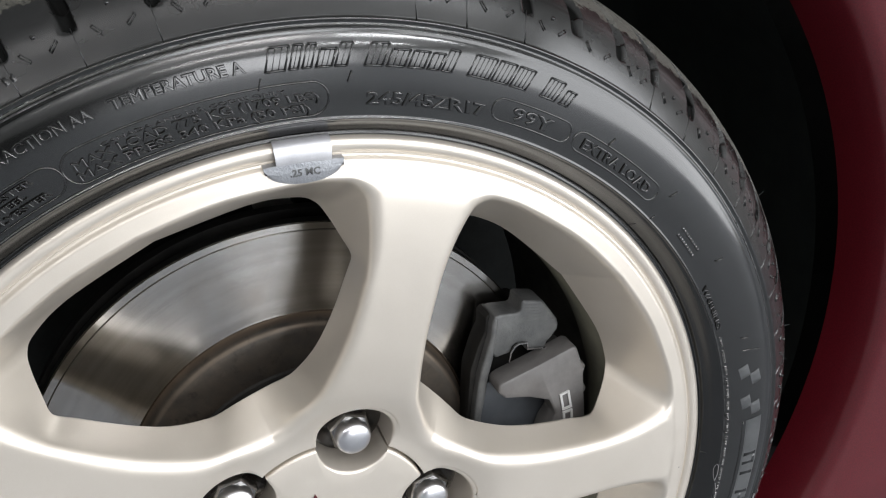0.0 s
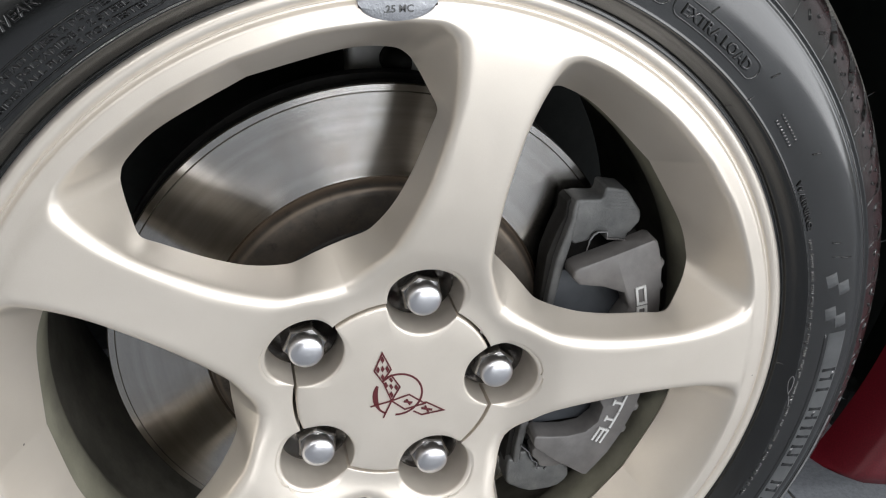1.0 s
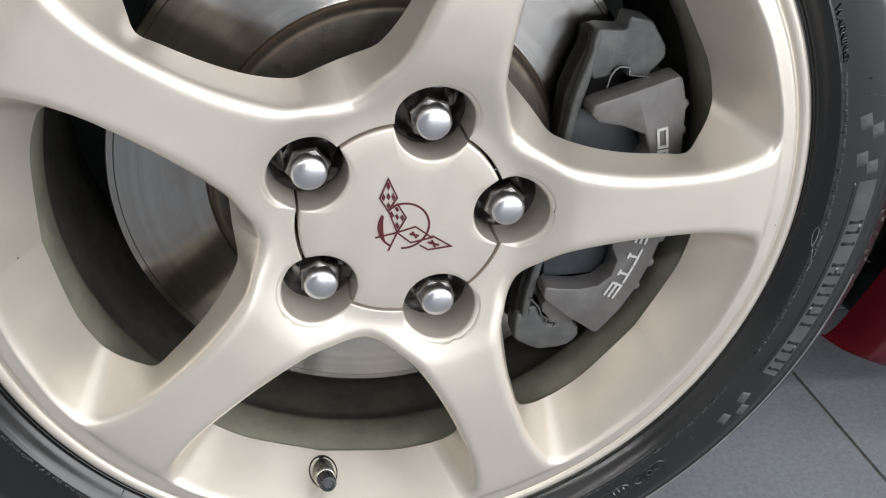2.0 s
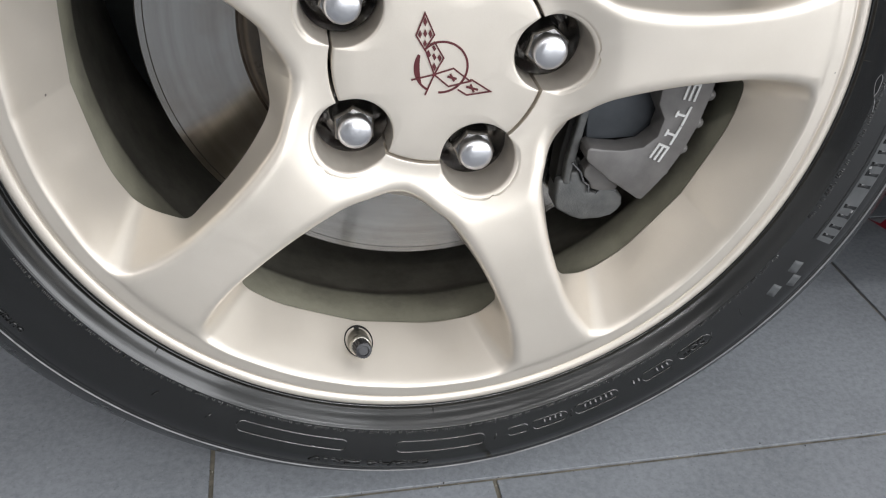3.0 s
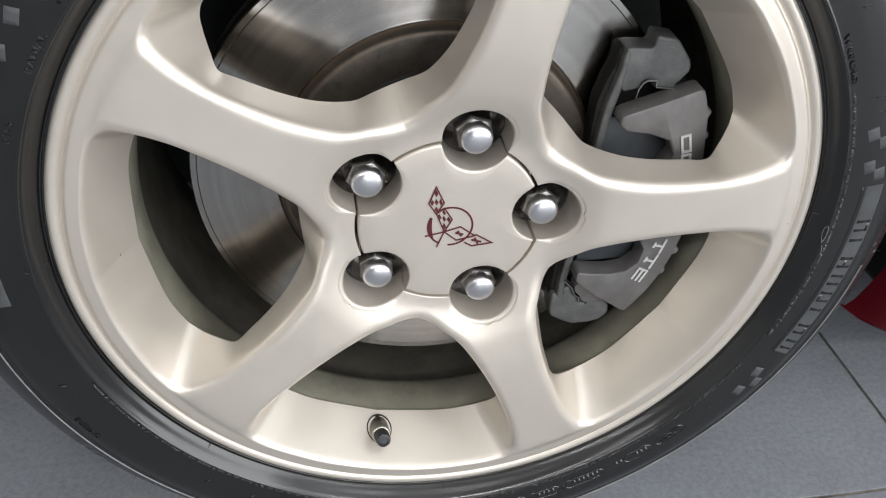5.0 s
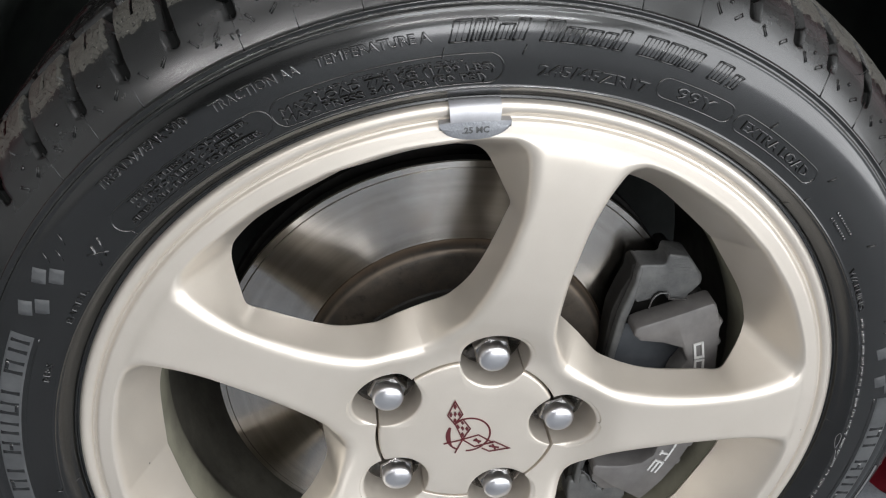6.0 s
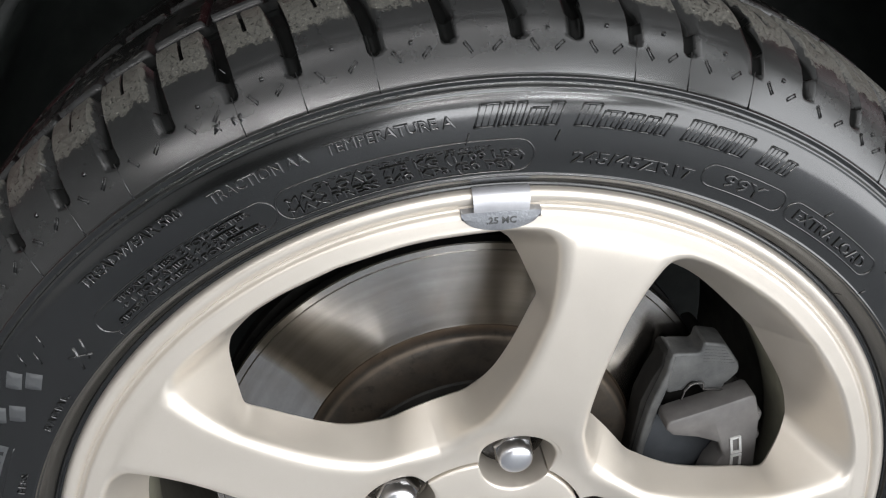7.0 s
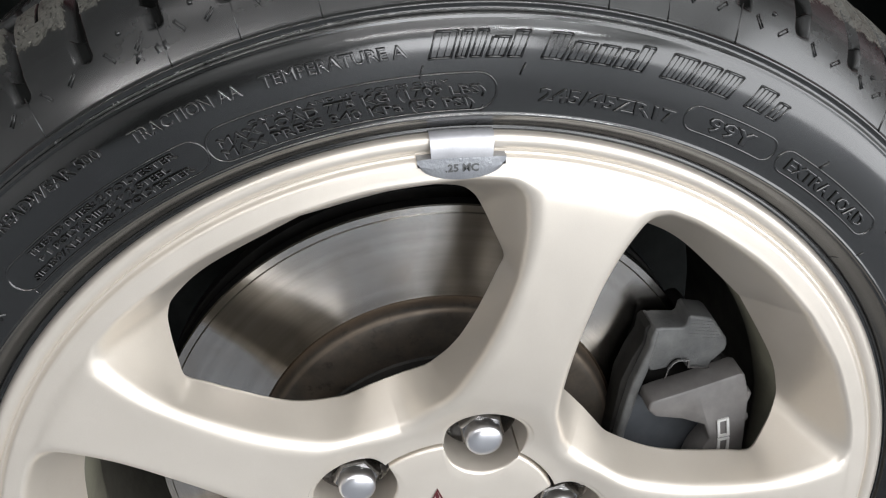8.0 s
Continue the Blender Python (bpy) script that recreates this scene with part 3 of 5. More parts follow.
HEXED, DOME, SEAT = lug_nut_meshes()
for k in range(5):
    x, _, z = polar(LUG_R, SPOKE - 72 * k)
    nut = part("lug_nut", HEXED, HEXMETAL, wheel, "chrome lug nut with a domed satin cap", group="lug nuts round the hub")
    nut.matrix_basis = pose(x, 0, z, 0, (17, 43, 8, 29, 51)[k], 0)
    dome = part("dome", DOME, BRIGHT, nut, "satin silver domed cap")
    seat = part("nut_seat", SEAT, HEXMETAL, wheel, "dark polished cone seat round the nut")
    px, _, pz = polar(POCKET_C, SPOKE - 72 * k)
    seat.matrix_basis = pose(px, 0, pz)

# ---- the tyre ----
SIDE = [(0.2280, 0.0000), (0.2318, -0.0085), (0.2348, -0.0112), (0.2374, -0.0126), (0.2395, -0.0150), (0.2420, -0.0190), (0.2440, -0.0217), (0.2457, -0.0226), (0.2500, -0.0229), (0.2620, -0.0235), (0.2750, -0.0225), (0.2840, -0.0190),
        (0.2920, -0.0145), (0.3000, -0.0090), (0.3080, -0.0020), (0.3150, 0.0070), (0.3205, 0.0170), (0.3235, 0.0280), (0.3252, 0.0450), (0.3262, 0.0700), (0.3265, 0.0990)]
WIDTH = 0.198        # depth of the tyre's far side, mirrored about its middle
OUTLINE = smooth_path(SIDE, 10)
SIDE_R, SIDE_Y = OUTLINE[:, 0], OUTLINE[:, 1]


def sag(a):
    """How far the sidewall bulges over the contact patch, by direction in degrees."""
    d = (a + 90 + 180) % 360 - 180
    return 0.0055 * math.exp(-(d / 24.0) ** 2)


def side_depth(r, a):
    return float(np.interp(r, SIDE_R, SIDE_Y)) - sag(a) * max(0.0, 1 - abs(r - 0.272) / 0.04)


def on_tyre(r, a, lift=0.0):
    x, y, z = polar(r, a, side_depth(r, a) - lift)
    return (x, y, z)


SLOTS = [135.3, 129.6, 124.2, 118.8, 113.2, 107.9, 101.6, 95.9, 90.4, 85.6, 80.8, 76.0, 69.6]
pitch_rng = random.Random(4)
while SLOTS[-1] > -218:
    SLOTS.append(SLOTS[-1] - pitch_rng.choice((4.8, 5.3, 5.6, 6.2)))
SLOTS = np.array(sorted(SLOTS[:-1] if SLOTS[-1] < -221 else SLOTS))


def tyre_mesh():
    fine = smooth_path(SIDE, 14)
    far = np.array([(r, WIDTH - y) for r, y in fine[::-6]])
    prof = np.vstack([fine, far[1:]])
    rows = len(prof)
    tang = np.gradient(prof, axis=0)
    tang /= np.linalg.norm(tang, axis=1, keepdims=True)
    normal = np.stack([-tang[:, 1], tang[:, 0]], 1)          # (r, y), pointing into the tyre after the sign check
    normal *= np.where(((prof - np.array([0.27, 0.099])) * normal).sum(1) > 0, -1, 1)[:, None]
    arc = np.concatenate([[0], np.cumsum(np.linalg.norm(np.diff(prof, axis=0), axis=1))])
    start = arc[int(np.argmin(np.abs(fine[:, 0] - 0.3000)))]
    u = (arc - start)[:, None]
    # columns: even steps, and close ones across each slot and sipe
    ext = np.sort(np.concatenate([SLOTS, SLOTS + 360, SLOTS - 360]))
    steps = [np.arange(0, 360, 0.36)]
    for s, e in zip(ext, ext[1:]):
        steps += [s + np.arange(-0.98, 0.99, 0.075), (s + e) / 2 + np.arange(-0.30, 0.31, 0.075)]
    ang = np.unique(np.round(np.concatenate(steps) % 360, 3)) - 180
    count = len(ang)
    y_row, r_row = prof[:, 1][:, None], prof[:, 0][:, None]
    lean = -np.clip(u, 0, 0.06) ** 2 * (900.0 + 1700.0 * np.cos(np.radians(ang)))[None, :]       # degrees by which the slots sweep over the tread
    a = ang[None, :]
    idx = np.clip(np.searchsorted(ext, a), 1, len(ext) - 1)
    lo, hi = ext[idx - 1], ext[idx]
    near = np.where(a - lo < hi - a, lo, hi)
    off = (a - near) * np.pi / 180 * r_row
    mid = (lo + hi) / 2 - a

    def soft(d, w):
        return np.clip(0.5 - d / w, 0, 1)

    half = 0.0025 + 0.0010 * np.clip(u / 0.03, 0, 1)
    end = np.hypot(off, np.minimum(u - 0.0033, 0)) - half
    bottom = np.clip((np.abs((a + 270) % 360 - 180) - 70) / 20, 0, 1)          # the slots close where the tyre stands
    on_shoulder = (u > -0.003) & (y_row < 0.034)
    step = np.clip((u - 0.0118) / 0.0010, 0, 1)
    slot = soft(end, 0.0007) * on_shoulder * bottom
    depth = slot * (0.0022 + 0.0058 * step)
    # a narrow keel along the shallow end of each slot
    depth = np.maximum(depth, soft(end + 0.0013, 0.0006) * on_shoulder * bottom * (0.0040 + 0.0040 * step))
    sipe = soft(np.abs(mid * np.pi / 180 * r_row) - 0.0006, 0.0006) * ((u > 0.0310) & (y_row < 0.032)) * 0.0032
    depth = np.maximum(depth, sipe)
    # grooves round the tread
    groove = np.zeros_like(y_row)
    for y0, y1 in ((0.030, 0.040), (0.083, 0.095), (0.103, 0.115), (0.142, 0.151)):
        groove = np.maximum(groove, np.clip(np.minimum(y_row - y0, y1 - y_row) / 0.0012, 0, 1) * (r_row > 0.318))
    depth = np.maximum(depth, groove * 0.0068)
    # cross cuts of the inner ribs
    inner = soft(np.abs(off) - 0.0016, 0.0012) * ((y_row > 0.040) & (y_row < 0.142)) * 0.0045
    depth = np.maximum(depth, inner)
    dust = np.clip((u - 0.0172) / 0.0080, 0, 1) * (depth < 0.0006) * np.where(y_row < 0.036, 1.0, 0.25) * (y_row < 0.15) - 1.0 * (depth > 0.0009)
    depth = depth + 0.0001 * np.exp(-((u - 0.0118) / 0.0006) ** 2) * (slot < 0.5)
    # ridges round the sidewall and the scuffed strip between two of them
    for r0, w, h in ((0.2832, 0.0007, -0.0006), (0.2868, 0.0006, -0.0014), (0.2455, 0.0006, -0.0007), (0.2850, 0.0010, 0.0004), (0.2362, 0.0010, 0.0012)):
        depth = depth + h * np.exp(-((r_row - r0) / w) ** 2) * (y_row < 0.02)
    scuff = np.random.default_rng(5).uniform(-1, 1, (rows, count)) * (0.4 + 0.6 * np.sin(np.radians(ang * 2 + 70)) ** 2)[None, :]
    depth = depth + scuff * 0.00015 * np.exp(-((r_row - 0.2848) / 0.0009) ** 4) * (y_row < 0.02)
    r = r_row + normal[:, 0][:, None] * depth
    y = y_row + normal[:, 1][:, None] * depth
    d = (a + 90 + 180) % 360 - 180
    bulge = 0.0055 * np.exp(-(d / 24.0) ** 2) * np.clip(1 - np.abs(r_row - 0.272) / 0.04, 0, 1)
    y = y + np.where(y_row < 0.099, -bulge, bulge)
    swept = np.radians(a - lean)
    x, z = r * np.cos(swept), r * np.sin(swept)
    z = np.maximum(z, -HZ + 0.0006)
    verts = np.stack([x, y, z], -1).reshape(-1, 3)
    me = bpy.data.meshes.new("tyre")
    i, j = np.meshgrid(np.arange(rows - 1), np.arange(count), indexing="ij")
    k = (j + 1) % count
    faces = np.stack([i * count + j, i * count + k, (i + 1) * count + k, (i + 1) * count + j], -1).reshape(-1, 4)
    me.from_pydata(verts.tolist(), [], faces.tolist())
    me.polygons.foreach_set("use_smooth", [True] * len(me.polygons))
    wear = me.attributes.new("tread_dust", "FLOAT", "POINT")
    wear.data.foreach_set("value", np.ascontiguousarray(np.broadcast_to(dust, x.shape), dtype=np.float32).ravel())
    me.update()
    return me


tyre = part("tyre", tyre_mesh(), RUBBER, wheel, "black low-profile tyre with moulded sidewall lettering")


def wrap(verts, r0, a0):
    """(along, up, height) to a place on the sidewall; along runs clockwise from the direction a0."""
    return [on_tyre(r0 + v, a0 - math.degrees(u / (r0 + v)), h if h > 0 else -0.0002) for u, v, h in verts]


def ring_text(text, r0, a_from, a_to, height, lift=0.0005, bold=0.0):
    """Raised letters on the sidewall between two directions."""
    cu = bpy.data.curves.new("lettering", "FONT")
    cu.body, cu.size, cu.extrude, cu.resolution_u, cu.offset = text, 1.0, 0.02, 2, bold - 0.040
    cu.bevel_depth, cu.bevel_resolution = 0.056, 2
    tmp = bpy.data.objects.new("lettering", cu)
    scene.collection.objects.link(tmp)
    me = tmp.to_mesh()
    co = np.array([v.co[:] for v in me.vertices])
    faces = [tuple(p.vertices) for p in me.polygons]
    tmp.to_mesh_clear()
    bpy.data.objects.remove(tmp)
    bpy.data.curves.remove(cu)
    lo, hi = co[:, 0].min(), co[:, 0].max()
    span = radians(a_from - a_to) * (r0 + height / 2)
    verts = [((x - lo) / (hi - lo) * span, v * height / 0.73, lift * (w - 0.002) / 0.074 if w > 0.004 else -1) for x, v, w in co]
    me = mesh_of("lettering", wrap(verts, r0, a_from), faces, False)
    return me


def letters(text, r0, a_from, a_to, height, lift=0.0009, bold=0.030):
    return part("lettering", ring_text(text, r0, a_from, a_to, height, lift, bold), RUBBER, tyre, "raised moulded letters")


letters("TREADWEAR 500", 0.2722, 133.2, 121.4, 0.0046, 0.0013, 0.024)
letters("TRACTION AA", 0.2700, 118.8, 109.2, 0.0048)
letters("TEMPERATURE A", 0.2700, 107.7, 96.2, 0.0048)
letters("CANADA AND U.S. CODES ONLY", 0.2588, 109.9, 93.0, 0.0016, 0.0007, 0.0)
letters("MAX LOAD 775 KG (1709 LBS)", 0.2545, 112.9, 89.9, 0.0036, 0.0013, 0.024)
letters("MAX PRESS 340 KPa (50 PSI)", 0.2497, 113.0, 90.8, 0.0036, 0.0013, 0.024)
letters("TREAD PLIES: 2 POLYESTER", 0.2585, 132.4, 116.4, 0.0026, 0.0013, 0.024)
letters("+ 1 POLYAMIDE + 2 STEEL", 0.2546, 132.3, 117.6, 0.0026, 0.0013, 0.024)
letters("SIDEWALL PLIES: 2 POLYESTER", 0.2506, 134.0, 115.8, 0.0026, 0.0013, 0.024)
letters("245/45ZR17", 0.2517, 85.2, 72.3, 0.0056)
letters("99Y", 0.2540, 69.2, 63.9, 0.0062)
letters("EXTRA LOAD", 0.2538, 59.7, 48.3, 0.0054)
letters("RADIAL", 0.2480, 150.7, 145.3, 0.0034)
letters("WARNING:", 0.2478, 30.8, 23.0, 0.0032, bold=0.020)
letters("OUTSIDE", 0.2735, 211.0, 215.7 - 9.5, 0.0036, bold=0.020)
letters("DOT", 0.2568, -46.2, -50.2, 0.0050, 0.0010)
letters("245/45 ZR17", 0.2715, -90.8, -108.0, 0.0045, 0.0011)
letters("M+S", 0.2500, 160.6, 157.6, 0.0036)


def bars(name, rects, lift=0.0005, material=None, label="", kind=""):
    """Raised bars on the sidewall: radius, direction, length along, width across, turn in degrees."""
    bm = bmesh.new()
    for r0, a0, length, width, turn in rects:
        n = max(2, int(length * math.cos(radians(turn)) / 0.004) + 2)
        c, s = math.cos(radians(turn)), math.sin(radians(turn))
        prev = None
        for i in range(n):
            row = []
            for w, h in ((-0.6, -0.0001), (-0.22, lift), (0.22, lift), (0.6, -0.0001)):
                du, dv = (i / (n - 1) - 0.5) * length, w * width
                along, up = du * c - dv * s, du * s + dv * c
                row.append(bm.verts.new(on_tyre(r0 + up, a0 - math.degrees(along / (r0 + up)), h)))
            if prev:
                for k in range(3):
                    bm.faces.new([prev[k], row[k], row[k + 1], prev[k + 1]])
            else:
                bm.faces.new(row)
            prev = row
        bm.faces.new(prev[::-1])
    return part(name, finish(bm, name, 0, True), material or RUBBER, tyre, label, kind=kind)


def moulded_frame(r_in, r_out, a_from, a_to, width=0.0009, lift=0.0006):
    """A rounded frame moulded round a piece of lettering: one closed ridge."""
    rr, mid = (r_out - r_in) / 2, (r_in + r_out) / 2
    inset = math.degrees(rr / mid)
    n = max(3, int(abs(a_from - a_to) * 1.5))
    pts = [(r_out, a) for a in np.linspace(a_from - inset, a_to + inset, n)]
    pts += [(mid + rr * math.cos(t), a_to + inset - math.degrees(rr * math.sin(t) / mid)) for t in np.linspace(0, math.pi, 13)[1:-1]]
    pts += [(r_in, a) for a in np.linspace(a_to + inset, a_from - inset, n)]
    pts += [(mid - rr * math.cos(t), a_from - inset + math.degrees(rr * math.sin(t) / mid)) for t in np.linspace(0, math.pi, 13)[1:-1]]
    flat = np.array([(-radians(a) * mid, r) for r, a in pts])
    way = np.roll(flat, -1, 0) - np.roll(flat, 1, 0)
    way /= np.linalg.norm(way, axis=1, keepdims=True)
    side = np.stack([-way[:, 1], way[:, 0]], 1)
    bm, rows = bmesh.new(), []
    for p, d in zip(flat, side):
        row = []
        for w, h in ((-0.6, -0.0001), (-0.2, lift), (0.2, lift), (0.6, -0.0001)):
            q = p + d * w * width
            row.append(bm.verts.new(on_tyre(q[1], math.degrees(-q[0] / mid), h)))
        rows.append(row)
    for p, q in zip(rows, rows[1:] + rows[:1]):
        for k in range(3):
            bm.faces.new([p[k], q[k], q[k + 1], p[k + 1]])
    return part("moulded_frame", finish(bm, "moulded_frame", 0, True), RUBBER, tyre)


for box in ((0.2478, 0.2626, 113.9, 88.9), (0.2487, 0.2622, 135.9, 114.0), (0.2518, 0.2622, 71.6, 61.6), (0.2516, 0.2616, 61.0, 47.0), (0.2548, 0.2634, -103.0, -119.4), (0.2548, 0.2634, -82.3, -95.8),
            (0.2560, 0.2626, -75.6, -78.9), (0.2560, 0.2636, -69.4, -75.0), (0.2560, 0.2636, -61.2, -68.3), (0.2560, 0.2636, -52.0, -57.2), (0.2560, 0.2636, -45.4, -51.0)):
    moulded_frame(*box)

# maker's lettering, drawn as plain slanted blocks with hatching
blocks, along = [], 94.2
for width, gap in ((1.55, .35), (.7, .35), (.7, .35), (1.25, .35), (.95, 1.5), (1.5, .35), (1.5, .35), (1.35, .35), (1.0, .35), (.9, 1.5), (2.0, .3), (1.6, .3), (1.6, 1.6), (1.6, .5), (.9, 0)):
    blocks.append((along, width * 1.12))
    along -= (width + gap) * 1.12
tall = {0, 1, 2, 4, 5, 9, 10, 11, 12, 13}
frames, hatch = [], []
for n, (a0, w) in enumerate(blocks):
    r_low, r_high = 0.2684, 0.2684 + (0.0095 if n in tall else 0.0072)
    ln = radians(w) * 0.273
    h = r_high - r_low
    am = a0 - w / 2
    for rr in (r_low, r_high):
        frames.append((rr, am - (0.35 if rr == r_high else -0.35), ln, 0.0010, 0))
    for sgn in (-1, 1):
        frames.append(((r_low + r_high) / 2, am - sgn * w / 2, h * 1.08, 0.0010, 72))
    for k in range(1, max(2, int(ln / 0.0021))):
        f = k / max(2, int(ln / 0.0021)) - 0.5
        hatch.append(((r_low + r_high) / 2, am - f * w, h * 0.95, 0.0004, 72))
for n in range(len(blocks)):
    bars("model_mark", frames[4 * n:4 * n + 4], 0.0007, None, "raised slanted outline block")
bars("mark_hatching", hatch, 0.0005, None, "", "stuff")

# grey brand panels with dark block letters, and chequered flags
def patch_mesh(name, r0, r1, a0, a1, lift):
    """A thin raised field on the sidewall between two radii and two directions."""
    bm, rows = bmesh.new(), []
    for a in np.linspace(a0, a1, max(4, int(abs(a0 - a1)) + 1)):
        row = []
        for k, r in enumerate(np.linspace(r0, r1, 9)):
            h = -0.0002 if k in (0, 8) else lift
            row.append(bm.verts.new(on_tyre(r, a, h)))
        rows.append(row)
    for p, q in zip(rows, rows[1:]):
        for k in range(8):
            bm.faces.new([p[k], q[k], q[k + 1], p[k + 1]])
    bm.faces.new(rows[0])
    bm.faces.new(rows[-1][::-1])
    return finish(bm, name, 0, False)


def brand_panel(a_from, a_to, count):
    part("brand_panel", patch_mesh("brand_panel", 0.2617, 0.2752, a_from, a_to, 0.0003), HATCH, tyre, "grey hatched brand panel on the sidewall")
    bars("panel_line", [(0.2600, (a_from + a_to) / 2, radians(abs(a_from - a_to)) * 0.26, 0.0007, 0)], 0.0005)
    plain = (a_from - a_to) * 0.17
    step = (a_from - a_to - plain) / count
    for k in range(count):
        a = a_from - plain - (k + 0.5) * step
        one = [(0.2685, a + step * 0.28, 0.0096, 0.0040, 90)]
        if k % 4 != 1:
            one.append((0.2685, a - step * 0.18, 0.0096, 0.0036, 90))
        if k % 2 == 0:
            one.append(((0.2722, 0.2648, 0.2686)[k % 3], a, 0.0052, 0.0030, 0))
        bars("block_letter", one, 0.0005, None, "dark block shape on the panel")


brand_panel(185.0, 154.2, 8)
brand_panel(5.6, -25.4, 8)


def fibre(points, thick):
    """A pale hair that lies on the sidewall."""
    path = smooth_path([on_tyre(r, a, 0.0007) for r, a in points], 8)
    bm, rows = bmesh.new(), []
    for i, p in enumerate(path):
        d = path[min(i + 1, len(path) - 1)] - path[max(i - 1, 0)]
        d = d / np.linalg.norm(d)
        side = np.cross(d, (0.0, -1.0, 0.0))
        rows.append([bm.verts.new(p + q * thick) for q in (side, -side * 0.5 + np.array([0, -0.9, 0]), -side * 0.5 + np.array([0, 0.9, 0]))])
    for p, q in zip(rows, rows[1:]):
        for k in range(3):
            bm.faces.new([p[k], q[k], q[(k + 1) % 3], p[(k + 1) % 3]])
    return part("fibre", finish(bm, "fibre", 0, True), PALE, tyre, "pale thin looped fibre stuck to the rubber")


fibre([(0.2474, -6.2), (0.2462, -4.9), (0.2440, -3.4), (0.2434, -2.0), (0.2444, -1.0), (0.2456, -1.6), (0.2456, -3.0), (0.2447, -4.0)], 0.00018)


def checks_at(rows):
    return [(r, a, 0.0088, 0.0068, turn) for r, a, turn in rows]


def flag(rows, tails):
    for rect in checks_at(rows):
        bars("flag_check", [rect], 0.0004, HATCH, "hatched grey check of a flag mark")
    for rect in tails:
        bars("flag_line", [rect], 0.0006)


flag([(0.2718, 150.6, 20), (0.2645, 149.6, 20), (0.2725, 146.0, 20), (0.2650, 145.1, 20)], [(0.2690, 142.4, 0.0065, 0.0006, 60), (0.2740, 143.5, 0.0065, 0.0006, 60), (0.2725, 140.6, 0.0065, 0.0006, 60)])
flag([(0.2610, 14.0, 10), (0.2690, 12.4, 10), (0.2615, 8.8, 10), (0.2690, 7.4, 10)], [(0.2640, 17.4, 0.0065, 0.0006, 70), (0.2700, 16.8, 0.0065, 0.0006, 70)])
flag([(0.2650, -30.2, 10), (0.2725, -32.0, 10), (0.2660, -34.6, 10)], [])
bars("cross_mark", [(0.2947, 115.2, 0.0048, 0.0007, 40), (0.2947, 115.2, 0.0040, 0.0007, -50), (0.2947, 115.2, 0.0026, 0.0016, 40), (0.2945, 113.7, 0.0018, 0.0028, 10), (0.2945, 113.1, 0.0018, 0.0028, 10)], 0.0006)
bars("cross_mark", [(0.2548, 140.3, 0.0125, 0.0014, 52), (0.2548, 139.9, 0.0110, 0.0011, -40), (0.2556, 138.9, 0.0115, 0.0011, 52)], 0.0007)


def ridge_glint_line(r0, a_from, a_to, width, lift):
    """Pale strip, scuffed in width, painting the glint along the lower outer ridge."""
    bm, rows = bmesh.new(), []
    rng = random.Random(8)
    for a in np.arange(a_from, a_to, 0.5):
        w = width * rng.uniform(0.55, 1.0)
        rows.append([bm.verts.new(on_tyre(r0 + k * w, a, h)) for k, h in ((-0.5, 0.0006), (-0.2, lift), (0.2, lift), (0.5, 0.0006))])
    for p, q in zip(rows, rows[1:]):
        for k in range(3):
            bm.faces.new([p[k], q[k], q[k + 1], p[k + 1]])
    return part("scuffed_ridge_glint", finish(bm, "scuffed_ridge_glint", 0, True), PALE, tyre, "thin pale scuffed ridge with a painted glint")


ridge_glint_line(0.2868, -172, -8, 0.0011, 0.0017)
# unread small print, mould numbers and tread marks
mark_rng = random.Random(11)
small = []
for r, a, a_end in ((0.2474, -30.0, -158.0), (0.2484, 21.5, -22.0)):
    while a > a_end:
        for k in range(mark_rng.randint(2, 8)):
            small.append((r, a, 0.00042, 0.0019, mark_rng.choice((0, 0, 0, 14, -14))))
            if mark_rng.random() < 0.55:
                small.append((r + mark_rng.choice((-0.0008, 0, 0.0008)), a - 0.10, 0.0008, 0.00038, 0))
            a -= mark_rng.uniform(0.24, 0.36)
        a -= mark_rng.uniform(0.35, 0.6)
bars("small_print", small, 0.0010, None, "unreadable small moulded print", "stuff")
code = [(0.2598, a0 - k * 0.85, 0.0026, 0.0048, 0) for a0, n in ((-70.6, 4), (-62.4, 6), (-53.0, 3), (-57.8, 2)) for k in range(n)]
bars("mould_code", code, 0.0010, None, "", "stuff")
small = [(0.2520, 40.2 - k * 0.5, 0.0012, 0.0022, 0) for k in range(9)] + [(0.2562, 40.4 - k * 0.5, 0.0012, 0.0018, 0) for k in range(9)]
bars("small_print", small, 0.0004, None, "", "stuff")
dashes, seams, hairs = [], [], []
for n, s in enumerate(SLOTS):
    if -165 < s < -15 or s < -195:          # the lower shoulder is plain
        continue
    gap = (SLOTS[n + 1] - s) if n + 1 < len(SLOTS) else 5.4
    for a_mid, slant in ((s + gap * 0.30, 38), (s + gap * 0.72, -52)):
        c, d = math.cos(radians(slant)), math.sin(radians(slant))
        for along, up, length, turn in ((0, -0.00055, 0.0046, 0), (0, 0.00055, 0.0046, 0), (-0.0023, 0, 0.0012, 90), (0.0023, 0, 0.0012, 90)):
            r_dash = 0.2985 + along * d + up * c
            dashes.append((r_dash, a_mid - math.degrees((along * c - up * d) / r_dash), length, 0.00042, slant + turn))
    if mark_rng.random() < 0.75:
        seams.append((0.2945, s + gap * 0.26 - 1.4, 0.0150, 0.0005, 90))
    if mark_rng.random() < 0.8:
        hairs.append((0.3045 + mark_rng.uniform(-.002, .002), s + gap * 0.5, 0.0016, 0.0012, 0))
